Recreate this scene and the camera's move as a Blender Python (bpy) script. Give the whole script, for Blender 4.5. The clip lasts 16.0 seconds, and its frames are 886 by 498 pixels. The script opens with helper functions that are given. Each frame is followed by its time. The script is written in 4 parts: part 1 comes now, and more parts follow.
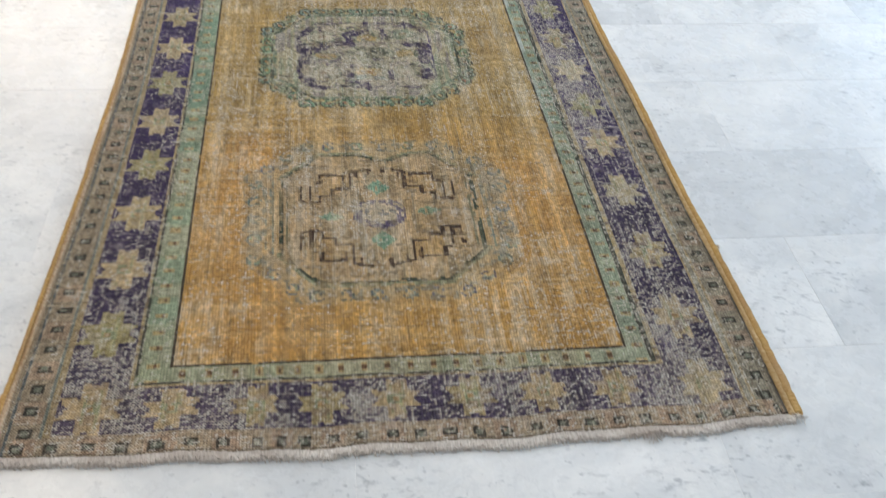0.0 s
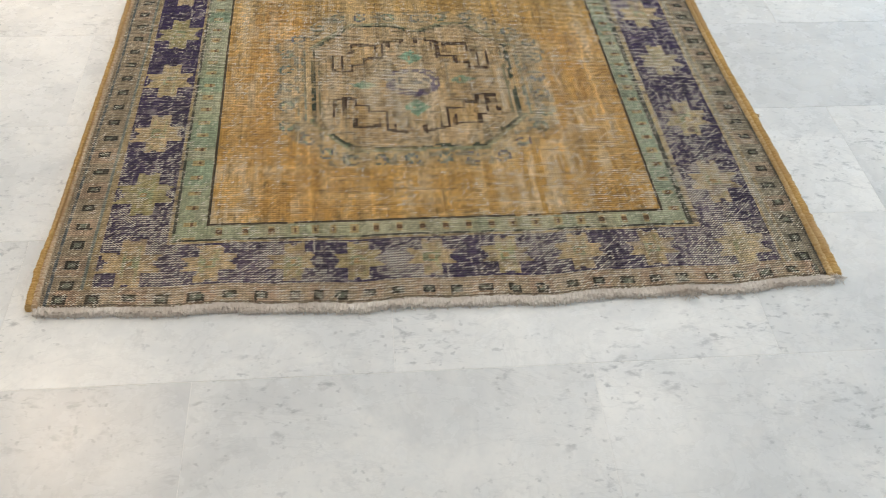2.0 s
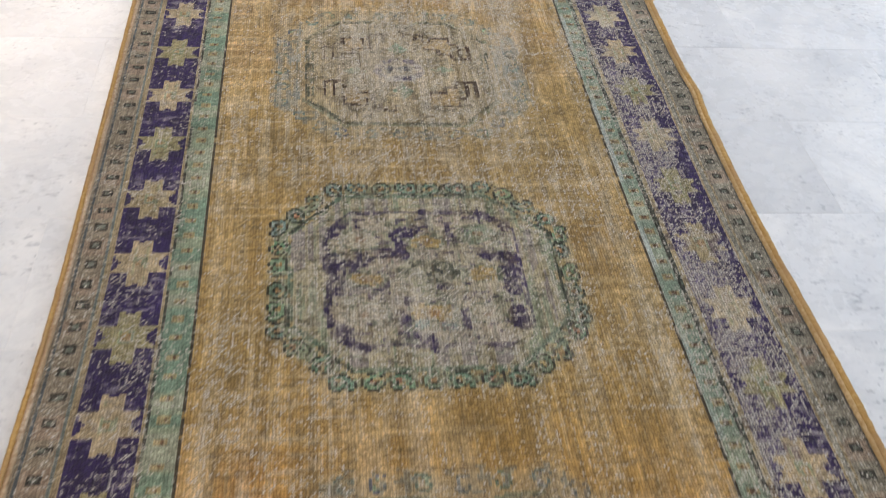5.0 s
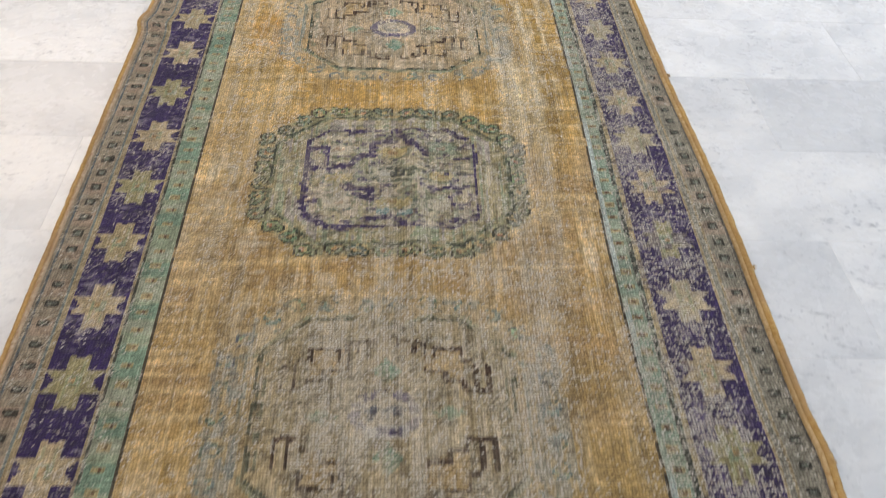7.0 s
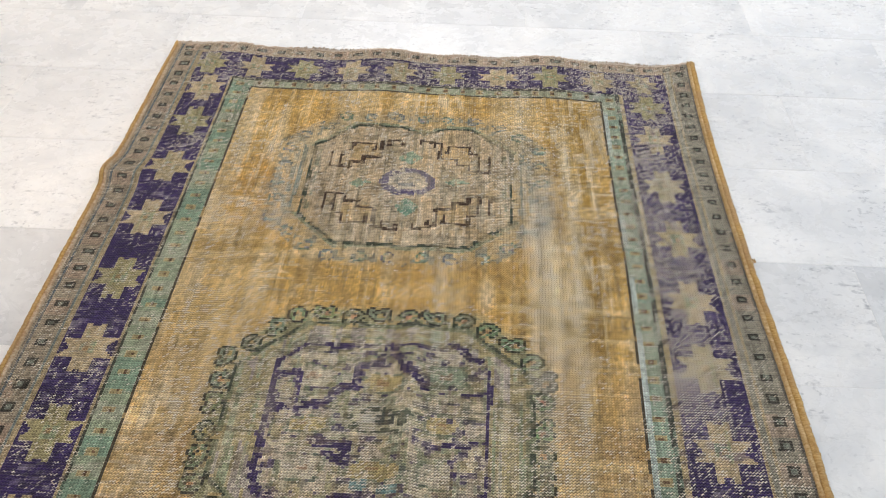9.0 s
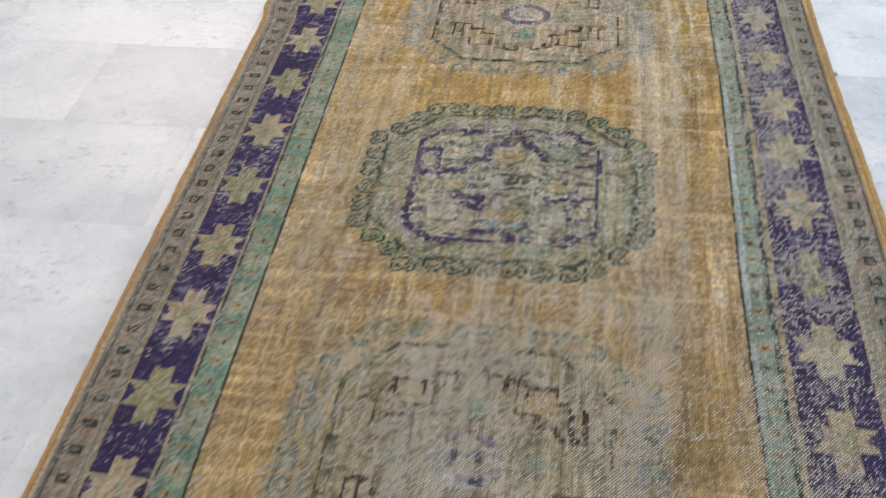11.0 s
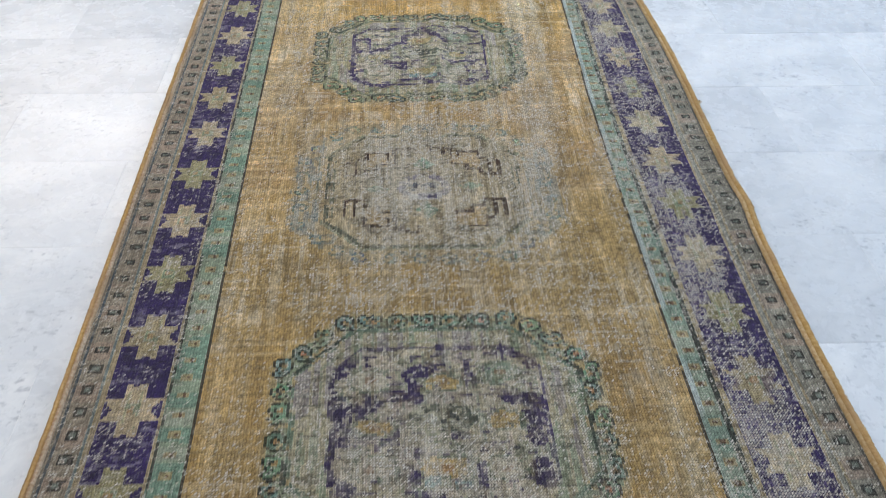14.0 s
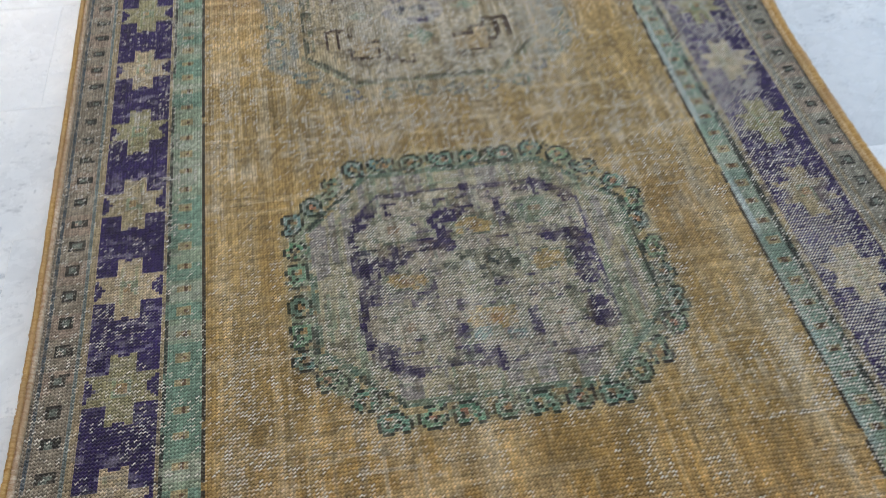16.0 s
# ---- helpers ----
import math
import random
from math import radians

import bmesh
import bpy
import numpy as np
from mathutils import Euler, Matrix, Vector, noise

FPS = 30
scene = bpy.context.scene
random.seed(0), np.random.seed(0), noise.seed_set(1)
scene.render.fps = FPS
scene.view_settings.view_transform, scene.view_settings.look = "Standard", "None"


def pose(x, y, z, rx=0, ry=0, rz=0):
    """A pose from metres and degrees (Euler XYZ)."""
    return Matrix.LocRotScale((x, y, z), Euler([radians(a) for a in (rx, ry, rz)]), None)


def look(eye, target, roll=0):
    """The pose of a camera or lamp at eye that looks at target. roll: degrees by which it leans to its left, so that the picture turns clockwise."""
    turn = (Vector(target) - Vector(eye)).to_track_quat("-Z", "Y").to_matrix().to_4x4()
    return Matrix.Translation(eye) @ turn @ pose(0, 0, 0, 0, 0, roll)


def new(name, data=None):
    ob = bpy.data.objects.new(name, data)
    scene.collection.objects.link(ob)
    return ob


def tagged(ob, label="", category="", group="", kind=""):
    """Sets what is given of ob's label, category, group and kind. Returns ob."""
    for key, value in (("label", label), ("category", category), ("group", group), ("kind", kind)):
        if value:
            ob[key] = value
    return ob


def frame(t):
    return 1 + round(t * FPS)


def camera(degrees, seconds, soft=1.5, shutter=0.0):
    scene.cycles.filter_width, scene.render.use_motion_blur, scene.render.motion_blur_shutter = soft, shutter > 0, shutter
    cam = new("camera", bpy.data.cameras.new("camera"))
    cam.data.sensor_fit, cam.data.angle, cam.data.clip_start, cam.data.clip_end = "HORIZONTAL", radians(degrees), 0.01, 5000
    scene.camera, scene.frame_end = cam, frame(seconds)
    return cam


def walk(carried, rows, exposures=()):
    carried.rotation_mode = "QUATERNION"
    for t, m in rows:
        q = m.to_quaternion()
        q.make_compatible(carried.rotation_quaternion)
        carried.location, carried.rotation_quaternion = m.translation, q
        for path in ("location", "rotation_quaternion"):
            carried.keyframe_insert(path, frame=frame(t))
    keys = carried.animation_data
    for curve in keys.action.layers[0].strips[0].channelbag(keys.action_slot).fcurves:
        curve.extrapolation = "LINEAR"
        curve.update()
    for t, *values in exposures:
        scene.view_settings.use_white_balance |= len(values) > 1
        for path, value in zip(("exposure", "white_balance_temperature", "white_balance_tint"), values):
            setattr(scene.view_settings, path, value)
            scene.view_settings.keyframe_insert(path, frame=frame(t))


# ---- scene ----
cam = camera(52.9, 16.0, soft=0.8, shutter=0.4)
PATH = [
    (0, (-0.305, -1.017, 1.218), (-0.094, 0.444, -0.132), 3.7),
    (0.5, (-0.304, -1.043, 1.185), (-0.038, 0.337, -0.239), 6.1),
    (1, (-0.293, -1.072, 1.163), (-0.041, 0.274, -0.295), 5.5),
    (1.5, (-0.296, -1.091, 1.146), (-0.097, 0.253, -0.322), 4.3),
    (2, (-0.33, -1.086, 1.131), (-0.176, 0.258, -0.342), 2.7),
    (2.5, (-0.366, -1.05, 1.115), (-0.227, 0.295, -0.359), 2.3),
    (3, (-0.378, -0.894, 1.104), (-0.226, 0.426, -0.39), 3.2),
    (3.5, (-0.38, -0.662, 1.13), (-0.244, 0.704, -0.325), 2.9),
    (4, (-0.392, -0.443, 1.116), (-0.219, 0.957, -0.303), 4.2),
    (4.5, (-0.422, -0.184, 1.145), (-0.179, 1.219, -0.26), 5.6),
    (5, (-0.395, -0.02, 1.134), (-0.163, 1.394, -0.261), 5.9),
    (5.2, (-0.367, 0.085, 1.128), (-0.173, 1.503, -0.269), 4.6),
    (7.3, (-0.182, 0.992, 1.135), (-0.103, 2.486, -0.192), 3.1),
    (7.5, (-0.137, 1.096, 1.153), (-0.084, 2.599, -0.166), 2.6),
    (8, (-0.111, 1.257, 1.174), (-0.149, 2.79, -0.11), 1.2),
    (8.2, (-0.12, 1.336, 1.16), (-0.15, 2.871, -0.121), 1.3),
    (9.25, (-0.118, 1.452, 1.138), (-0.193, 2.925, -0.211), 0.9),
    (10.3, (-0.116, 1.296, 1.113), (-0.253, 2.697, -0.307), -0.6),
    (10.5, (-0.098, 1.212, 1.121), (-0.291, 2.607, -0.3), -1.6),
    (11, (-0.15, 1.015, 1.117), (-0.4, 2.417, -0.286), -3.1),
    (11.5, (-0.245, 0.798, 1.102), (-0.421, 2.206, -0.307), -0.9),
    (12, (-0.244, 0.622, 1.105), (-0.289, 2.051, -0.293), 1.3),
    (12.5, (-0.208, 0.441, 1.096), (-0.241, 1.931, -0.239), -1.1),
    (13, (-0.177, 0.382, 1.123), (-0.184, 1.925, -0.149), -3.2),
    (13.5, (-0.238, 0.302, 1.107), (-0.193, 1.867, -0.136), -1.1),
    (14, (-0.284, 0.139, 1.113), (-0.214, 1.686, -0.153), 0.7),
    (14.5, (-0.31, 0.076, 1.109), (-0.188, 1.61, -0.167), -0.3),
    (15, (-0.323, 0.07, 1.105), (-0.171, 1.565, -0.215), -0.7),
    (15.5, (-0.363, 0.158, 1.065), (-0.174, 1.559, -0.35), -0.8),
    (16, (-0.419, 0.264, 0.99), (-0.219, 1.554, -0.525), -0.0),
]
EXPOSURES = [
    (0.0, 0.34, 6440, 10), (0.5, 0.36, 6640, 10), (1.0, 0.35, 6890, 11), (1.5, 0.39, 7040, 11), (2.0, 0.36, 7040, 10), (2.5, 0.36, 7140, 11), (3.0, 0.28, 7140, 13), (3.5, 0.04, 6350, 11), (4.0, 0.14, 6490, 12), (4.5, 0.14, 6530, 13), (5.0, 0.16, 6630, 15), (7.5, -0.03, 6880, 14), (8.0, -0.04, 6980, 13),
    (10.5, -0.06, 6430, 14), (11.0, -0.05, 6280, 14), (11.5, -0.05, 6180, 13), (12.5, 0.00, 6030, 14), (13.0, 0.01, 5930, 12), (13.5, 0.14, 5980, 12), (14.0, 0.11, 5930, 11), (14.5, 0.12, 6030, 11), (15.0, 0.09, 6030, 10), (15.5, 0.02, 5980, 10), (16.0, 0.09, 5930, 10),
]
walk(cam, [(t, look(eye, target, roll)) for t, eye, target, roll in PATH], EXPOSURES)

KU, KV = 0.0050, 0.0052

# ---- world, sun, lamps, exposure ----
world = bpy.data.worlds.new("world")
scene.world = world
world.use_nodes = True
wn = world.node_tree
sky = wn.nodes.new("ShaderNodeTexSky")
sky.sky_type = "NISHITA"
sky.sun_disc = False
sky.sun_elevation, sky.sun_rotation = radians(38), radians(60)
wn.links.new(sky.outputs[0], wn.nodes["Background"].inputs[0])
wn.nodes["Background"].inputs[1].default_value = 0.12

ROOM_W, ROOM_E, ROOM_S, ROOM_N, ROOM_H = -4.2, 3.6, -3.4, 8.4, 2.9


def area_lamp(name, place, target, sx, sy, watts, colour):
    data = bpy.data.lights.new(name, "AREA")
    data.shape, data.size, data.size_y, data.energy, data.color = "RECTANGLE", sx, sy, watts, colour
    ob = new(name, data)
    ob.matrix_world = look(place, target)
    return ob


# cool daylight from the east, as if through an unseen window added there
area_lamp("unseen_window_daylight", (ROOM_E + 0.02, 2.0, 1.45), (0.0, 2.0, 1.0), 6.4, 2.1, 60, (0.56, 0.79, 1.0))
# unseen ceiling lamps: the first matches a floor glare, others are added for brightness
LAMPS = [(-1.88, 1.29, 18, 0.66), (-2.96, 6.4, 40, 1.9), (0.9, -1.4, 2, 0.9), (0.9, 1.6, 3, 0.9), (0.9, 4.6, 32, 0.9), (-0.6, 6.8, 84, 0.9), (-2.0, -1.6, 4, 0.66)]
for lx, ly, watts, across in LAMPS:
    warm = lx < -1
    area_lamp("unseen_ceiling_lamp", (lx, ly, ROOM_H - 0.09), (lx, ly, 0), across, across,
              watts, (1.0, 0.80, 0.60) if warm else (0.92, 0.96, 1.0))


# ---- small helpers ----
def mesh_of(name, bm):
    me = bpy.data.meshes.new(name)
    bm.to_mesh(me)
    bm.free()
    return me


def part(name, bm, material, parent=None, label=""):
    """Links a bmesh as one mesh object under a thing or a part."""
    me = mesh_of(name, bm)
    me.materials.append(material)
    ob = new(name, me)
    ob.parent = parent
    if label:
        ob["label"] = label
    return ob


def box(bm, x0, y0, z0, x1, y1, z1):
    m = Matrix.Translation(((x0 + x1) / 2, (y0 + y1) / 2, (z0 + z1) / 2)) @ Matrix.Diagonal((x1 - x0, y1 - y0, z1 - z0, 1))
    return bmesh.ops.create_cube(bm, size=1.0, matrix=m)["verts"]


class Nodes:
    """A node material, written briefly."""

    def __init__(self, name):
        self.mat = bpy.data.materials.new(name)
        self.mat.use_nodes = True
        self.tree = self.mat.node_tree
        self.bsdf = self.tree.nodes["Principled BSDF"]

    def node(self, kind, **props):
        n = self.tree.nodes.new(kind)
        for key, value in props.items():
            setattr(n, key, value)
        return n

    def link(self, a, b):
        self.tree.links.new(a, b)

    def put(self, socket, value):
        if isinstance(value, bpy.types.NodeSocket):
            self.link(value, socket)
        else:
            socket.default_value = value

    def math(self, op, a, b=0.0, c=0.0):
        n = self.node("ShaderNodeMath", operation=op)
        for s, v in zip(n.inputs, (a, b, c)):
            self.put(s, v)
        return n.outputs[0]

    def mix(self, f, a, b, kind="MIX"):
        n = self.node("ShaderNodeMix", data_type="RGBA", blend_type=kind)
        self.put(n.inputs[0], f)
        self.put(n.inputs[6], a if isinstance(a, bpy.types.NodeSocket) else (*a, 1))
        self.put(n.inputs[7], b if isinstance(b, bpy.types.NodeSocket) else (*b, 1))
        return n.outputs[2]

    def noise(self, vec, scale, detail=3.0, rough=0.5, distort=0.0):
        n = self.node("ShaderNodeTexNoise")
        if vec is not None:
            self.link(vec, n.inputs["Vector"])
        for key, value in (("Scale", scale), ("Detail", detail), ("Roughness", rough), ("Distortion", distort)):
            n.inputs[key].default_value = value
        return n.outputs[0]

    def ramp(self, v, lo, hi, a=0.0, b=1.0):
        n = self.node("ShaderNodeMapRange", interpolation_type="SMOOTHSTEP")
        for s, x in zip(n.inputs, (v, lo, hi, a, b)):
            self.put(s, x)
        return n.outputs[0]

    def bump(self, height, strength, distance):
        n = self.node("ShaderNodeBump")
        n.inputs["Strength"].default_value, n.inputs["Distance"].default_value = strength, distance
        self.link(height, n.inputs["Height"])
        self.link(n.outputs[0], self.bsdf.inputs["Normal"])

    def done(self, colour, rough, spec=0.5, metal=0.0):
        self.put(self.bsdf.inputs["Base Color"], colour if isinstance(colour, bpy.types.NodeSocket) else (*colour, 1))
        self.put(self.bsdf.inputs["Roughness"], rough)
        self.bsdf.inputs["Specular IOR Level"].default_value = spec
        self.bsdf.inputs["Metallic"].default_value = metal
        return self.mat


# ---- materials ----
def wool_material():
    """Hand-knotted wool: one face a knot, rows that wave from column to column, pale cotton weft showing between them
    where the pile is worn. The shade in the gaps is put into the colour.
    """
    m = Nodes("worn_wool_knots")
    uv = m.node("ShaderNodeUVMap", uv_map="knots").outputs[0]
    sep = m.node("ShaderNodeSeparateXYZ")
    m.link(uv, sep.inputs[0])
    colour = m.node("ShaderNodeAttribute", attribute_name="knot_colour").outputs["Color"]
    wear = m.node("ShaderNodeAttribute", attribute_name="wear").outputs["Fac"]
    slow = m.noise(uv, 0.11, 2)
    fuzz = m.noise(uv, 2.3, 4, 0.75)
    jitter = m.noise(uv, 0.8, 2)
    streaky = m.node("ShaderNodeVectorMath", operation="MULTIPLY")
    streaky.inputs[1].default_value = (0.85, 0.055, 1)
    m.link(uv, streaky.inputs[0])
    across = m.node("ShaderNodeVectorMath", operation="MULTIPLY")
    across.inputs[1].default_value = (0.10, 0.60, 1)
    m.link(uv, across.inputs[0])
    clump = m.math("ADD", m.math("MULTIPLY", m.noise(uv, 0.085, 6, 0.68), 0.40), m.math("MULTIPLY", m.noise(streaky.outputs[0], 1.0, 2, 0.6), 0.38))
    clump = m.math("ADD", clump, m.math("MULTIPLY", m.noise(across.outputs[0], 1.0, 3, 0.6), 0.22))
    # columns, then rows that rise and fall once in a column
    a = m.math("ADD", sep.outputs[0], m.math("ADD", m.math("MULTIPLY", slow, 0.7), m.math("MULTIPLY", jitter, 0.30)))
    wave = m.math("MULTIPLY", m.math("SINE", m.math("MULTIPLY", a, 6.2832)), 0.21)
    b = m.math("ADD", m.math("ADD", sep.outputs[1], wave), m.math("ADD", m.math("MULTIPLY", slow, 0.9), m.math("MULTIPLY", jitter, 0.45)))
    cell = m.node("ShaderNodeCombineXYZ")
    m.link(m.math("FLOOR", a), cell.inputs[0])
    m.link(m.math("FLOOR", b), cell.inputs[1])
    rnd = m.node("ShaderNodeTexWhiteNoise", noise_dimensions="2D")
    m.link(cell.outputs[0], rnd.inputs["Vector"])
    dice = rnd.outputs[0]
    rnd2 = m.math("FRACT", m.math("MULTIPLY", dice, 17.3))
    f = m.math("ADD", m.math("FRACT", b), m.math("MULTIPLY", m.math("SUBTRACT", fuzz, 0.5), 0.30))
    cu = m.math("MULTIPLY", m.math("ABSOLUTE", m.math("SUBTRACT", m.math("FRACT", a), 0.5)), 2.0)
    groove = m.ramp(m.math("ADD", cu, m.math("MULTIPLY", m.math("SUBTRACT", fuzz, 0.5), 0.3)), 0.55, 1.0)
    chance = m.math("ADD", m.math("ADD", wear, m.math("MULTIPLY", m.math("SUBTRACT", clump, 0.5), 3.0)), m.math("MULTIPLY", m.math("SUBTRACT", dice, 0.5), 0.95))
    shown = m.ramp(chance, 0.05, 0.85)
    tone = m.mix(1.0, colour, m.mix(fuzz, (0.50, 0.50, 0.50), (1.62, 1.62, 1.62)), "MULTIPLY")
    tone = m.mix(1.0, tone, m.mix(rnd2, (0.74, 0.74, 0.74), (1.30, 1.30, 1.30)), "MULTIPLY")
    # tone darkened to stand in for shade between rows and columns of knots
    gap_shade = m.mix(1.0, tone, (0.15, 0.145, 0.14), "MULTIPLY")
    cotton = m.mix(rnd2, (0.95, 0.90, 0.80), (0.66, 0.57, 0.44))
    cotton = m.mix(m.ramp(chance, 0.85, 0.15, 0.0, 0.75), cotton, m.mix(1.0, tone, (2.5, 2.45, 2.35), "MULTIPLY"))
    # shade painted into the gap under a row, the pale weft over it
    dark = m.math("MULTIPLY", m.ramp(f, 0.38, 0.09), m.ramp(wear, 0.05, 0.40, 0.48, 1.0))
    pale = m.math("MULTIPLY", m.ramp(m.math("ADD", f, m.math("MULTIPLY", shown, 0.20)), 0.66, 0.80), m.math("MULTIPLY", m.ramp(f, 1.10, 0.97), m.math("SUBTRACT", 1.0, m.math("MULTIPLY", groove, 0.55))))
    pile_c = m.mix(m.math("MULTIPLY", groove, 0.32), tone, gap_shade)
    base = m.mix(dark, pile_c, gap_shade)
    base = m.mix(m.math("MULTIPLY", pale, m.math("MAXIMUM", shown, 0.20)), base, cotton)
    ridge = m.math("MULTIPLY", m.math("MULTIPLY", m.ramp(f, 0.0, 0.40), m.ramp(f, 1.05, 0.75)), m.math("SUBTRACT", 1.0, m.math("MULTIPLY", groove, 0.6)))
    height = m.math("ADD", ridge, m.math("MULTIPLY", fuzz, 0.5))
    m.bump(m.math("ADD", height, m.math("MULTIPLY", m.math("MULTIPLY", pale, shown), 0.6)), 0.85, 0.0026)
    m.bsdf.inputs["Sheen Weight"].default_value = 0.04
    m.bsdf.inputs["Sheen Roughness"].default_value = 0.40
    m.bsdf.inputs["Sheen Tint"].default_value = (1.0, 0.86, 0.62, 1)
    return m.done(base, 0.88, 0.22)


def plain_fibre(name, a, b, scale, stretch, stain, rough=0.95):
    m = Nodes(name)
    co = m.node("ShaderNodeTexCoord").outputs["Object"]
    mp = m.node("ShaderNodeMapping")
    m.link(co, mp.inputs[0])
    mp.inputs["Scale"].default_value = stretch
    n1 = m.noise(mp.outputs[0], scale, 4, 0.65)
    n2 = m.noise(co, 7.0, 3)
    c = m.mix(m.ramp(n1, 0.3, 0.7), a, b)
    c = m.mix(m.math("MULTIPLY", m.ramp(n2, 0.40, 0.65), 0.6), c, stain)
    m.bump(n1, 0.7, 0.002)
    return m.done(c, rough, 0.2)


def marble_material(name, light, cloud, fleck, amount):
    m = Nodes(name)
    co = m.node("ShaderNodeTexCoord").outputs["Object"]
    rnd = m.node("ShaderNodeObjectInfo").outputs["Random"]
    isl = m.node("ShaderNodeNewGeometry").outputs["Random Per Island"]
    shift = m.node("ShaderNodeVectorMath", operation="MULTIPLY_ADD")
    comb = m.node("ShaderNodeCombineXYZ")
    key = m.math("ADD", rnd, isl)
    m.link(m.math("MULTIPLY", key, 57.0), comb.inputs[0])
    m.link(m.math("MULTIPLY", key, 131.0), comb.inputs[1])
    m.link(m.math("MULTIPLY", key, 23.0), comb.inputs[2])
    m.link(co, shift.inputs[0])
    shift.inputs[1].default_value = (1, 1, 1)
    m.link(comb.outputs[0], shift.inputs[2])
    p = shift.outputs[0]
    big = m.noise(p, 4.5, 5, 0.62, 0.5)
    mid = m.noise(p, 17.0, 5, 0.65, 0.3)
    mp = m.node("ShaderNodeMapping")
    mp.inputs["Rotation"].default_value = (0, 0, 0.6)
    mp.inputs["Scale"].default_value = (1.0, 1.8, 1.0)
    m.link(p, mp.inputs[0])
    spot = m.noise(mp.outputs[0], 36.0, 4, 0.6, 0.3)
    where = m.noise(p, 6.0, 3, 0.6)
    dots = m.noise(p, 78.0, 2, 0.5, 0.0)
    fine = m.noise(p, 70.0, 3, 0.6)
    vein = m.noise(mp.outputs[0], 3.5, 6, 0.62, 1.6)
    vein = m.ramp(m.math("ABSOLUTE", m.math("SUBTRACT", vein, 0.5)), 0.018, 0.0)
    c = m.mix(m.ramp(big, 0.34, 0.68), light, cloud)
    c = m.mix(m.math("MULTIPLY", m.ramp(mid, 0.40, 0.66), 0.55), c, cloud)
    c = m.mix(m.math("MULTIPLY", m.math("MULTIPLY", m.ramp(spot, 0.54, 0.72), m.ramp(where, 0.42, 0.68)), amount), c, fleck)
    c = m.mix(m.math("MULTIPLY", m.math("MULTIPLY", m.ramp(dots, 0.62, 0.74), m.ramp(where, 0.33, 0.58)), 0.5), c, fleck)
    c = m.mix(m.math("MULTIPLY", vein, 0.10), c, fleck)
    c = m.mix(m.math("MULTIPLY", m.ramp(fine, 0.5, 0.8), 0.10), c, fleck)
    tone = m.math("ADD", 0.87, m.math("MULTIPLY", key, 0.09))
    c = m.mix(1.0, c, m.mix(tone, (0, 0, 0), (1, 1, 1)), "MULTIPLY")
    r = m.math("ADD", 0.19, m.math("MULTIPLY", mid, 0.16))
    m.bump(m.math("ADD", fine, m.math("MULTIPLY", spot, 0.4)), 0.05, 0.001)
    return m.done(c, r, 0.45)


def plaster(name, colour, rough=0.85):
    m = Nodes(name)
    co = m.node("ShaderNodeTexCoord").outputs["Object"]
    n = m.noise(co, 3.0, 5)
    f = m.noise(co, 60.0, 3)
    m.bump(f, 0.15, 0.002)
    return m.done(m.mix(n, tuple(x * 0.94 for x in colour), colour), rough, 0.3)


def glow(name, colour, strength):
    m = Nodes(name)
    m.bsdf.inputs["Emission Color"].default_value = (*colour, 1)
    m.bsdf.inputs["Emission Strength"].default_value = strength
    return m.done((0.8, 0.8, 0.8), 0.5)


def glass():
    m = Nodes("window_glass")
    m.bsdf.inputs["Transmission Weight"].default_value = 1.0
    m.bsdf.inputs["IOR"].default_value = 1.45
    return m.done((0.95, 0.98, 0.97), 0.02)


WOOL = wool_material()
CORD = plain_fibre("gold_wool_binding", (0.42, 0.235, 0.065), (0.66, 0.45, 0.19), 230, (0.3, 1.5, 1), (0.46, 0.31, 0.18))
CORD_IN = plain_fibre("pale_pink_wool_binding", (0.38, 0.23, 0.13), (0.74, 0.60, 0.44), 230, (0.3, 1.2, 1), (0.40, 0.25, 0.12))
CORD_PALE = plain_fibre("pale_gold_wool_binding", (0.44, 0.27, 0.10), (0.74, 0.57, 0.34), 230, (0.3, 1.2, 1), (0.44, 0.29, 0.13))
COTTON = plain_fibre("undyed_cotton", (0.56, 0.51, 0.465), (0.86, 0.815, 0.77), 190, (2.6, 0.5, 1), (0.50, 0.43, 0.38))
COTTON_AGED = plain_fibre("stained_cotton", (0.42, 0.34, 0.27), (0.62, 0.54, 0.46), 190, (1.8, 0.6, 1), (0.40, 0.30, 0.22))
BACKING = plain_fibre("rug_back", (0.20, 0.16, 0.11), (0.28, 0.22, 0.15), 200, (1, 1, 1), (0.15, 0.12, 0.09))
MARBLE = marble_material("white_marble", (0.82, 0.831, 0.838), (0.64, 0.664, 0.69), (0.30, 0.325, 0.365), 0.78)
MARBLE_GREY = marble_material("grey_marble", (0.67, 0.690, 0.71), (0.56, 0.583, 0.612), (0.26, 0.285, 0.32), 0.58)
GROUT = plaster("grey_grout", (0.80, 0.80, 0.80), 0.7)
WALL = plaster("white_wall_paint", (0.80, 0.79, 0.77))
CEIL = plaster("white_ceiling_paint", (0.82, 0.82, 0.81))
FRAME = plaster("white_lacquer", (0.75, 0.75, 0.74), 0.4)
GLASS = glass()

# ---- room shell ----
TH = 0.2


def shell(name, category, *boxes, material=WALL, label=""):
    bm = bmesh.new()
    for b in boxes:
        box(bm, *b)
    return tagged(part(name, bm, material), label, category, kind="structure")


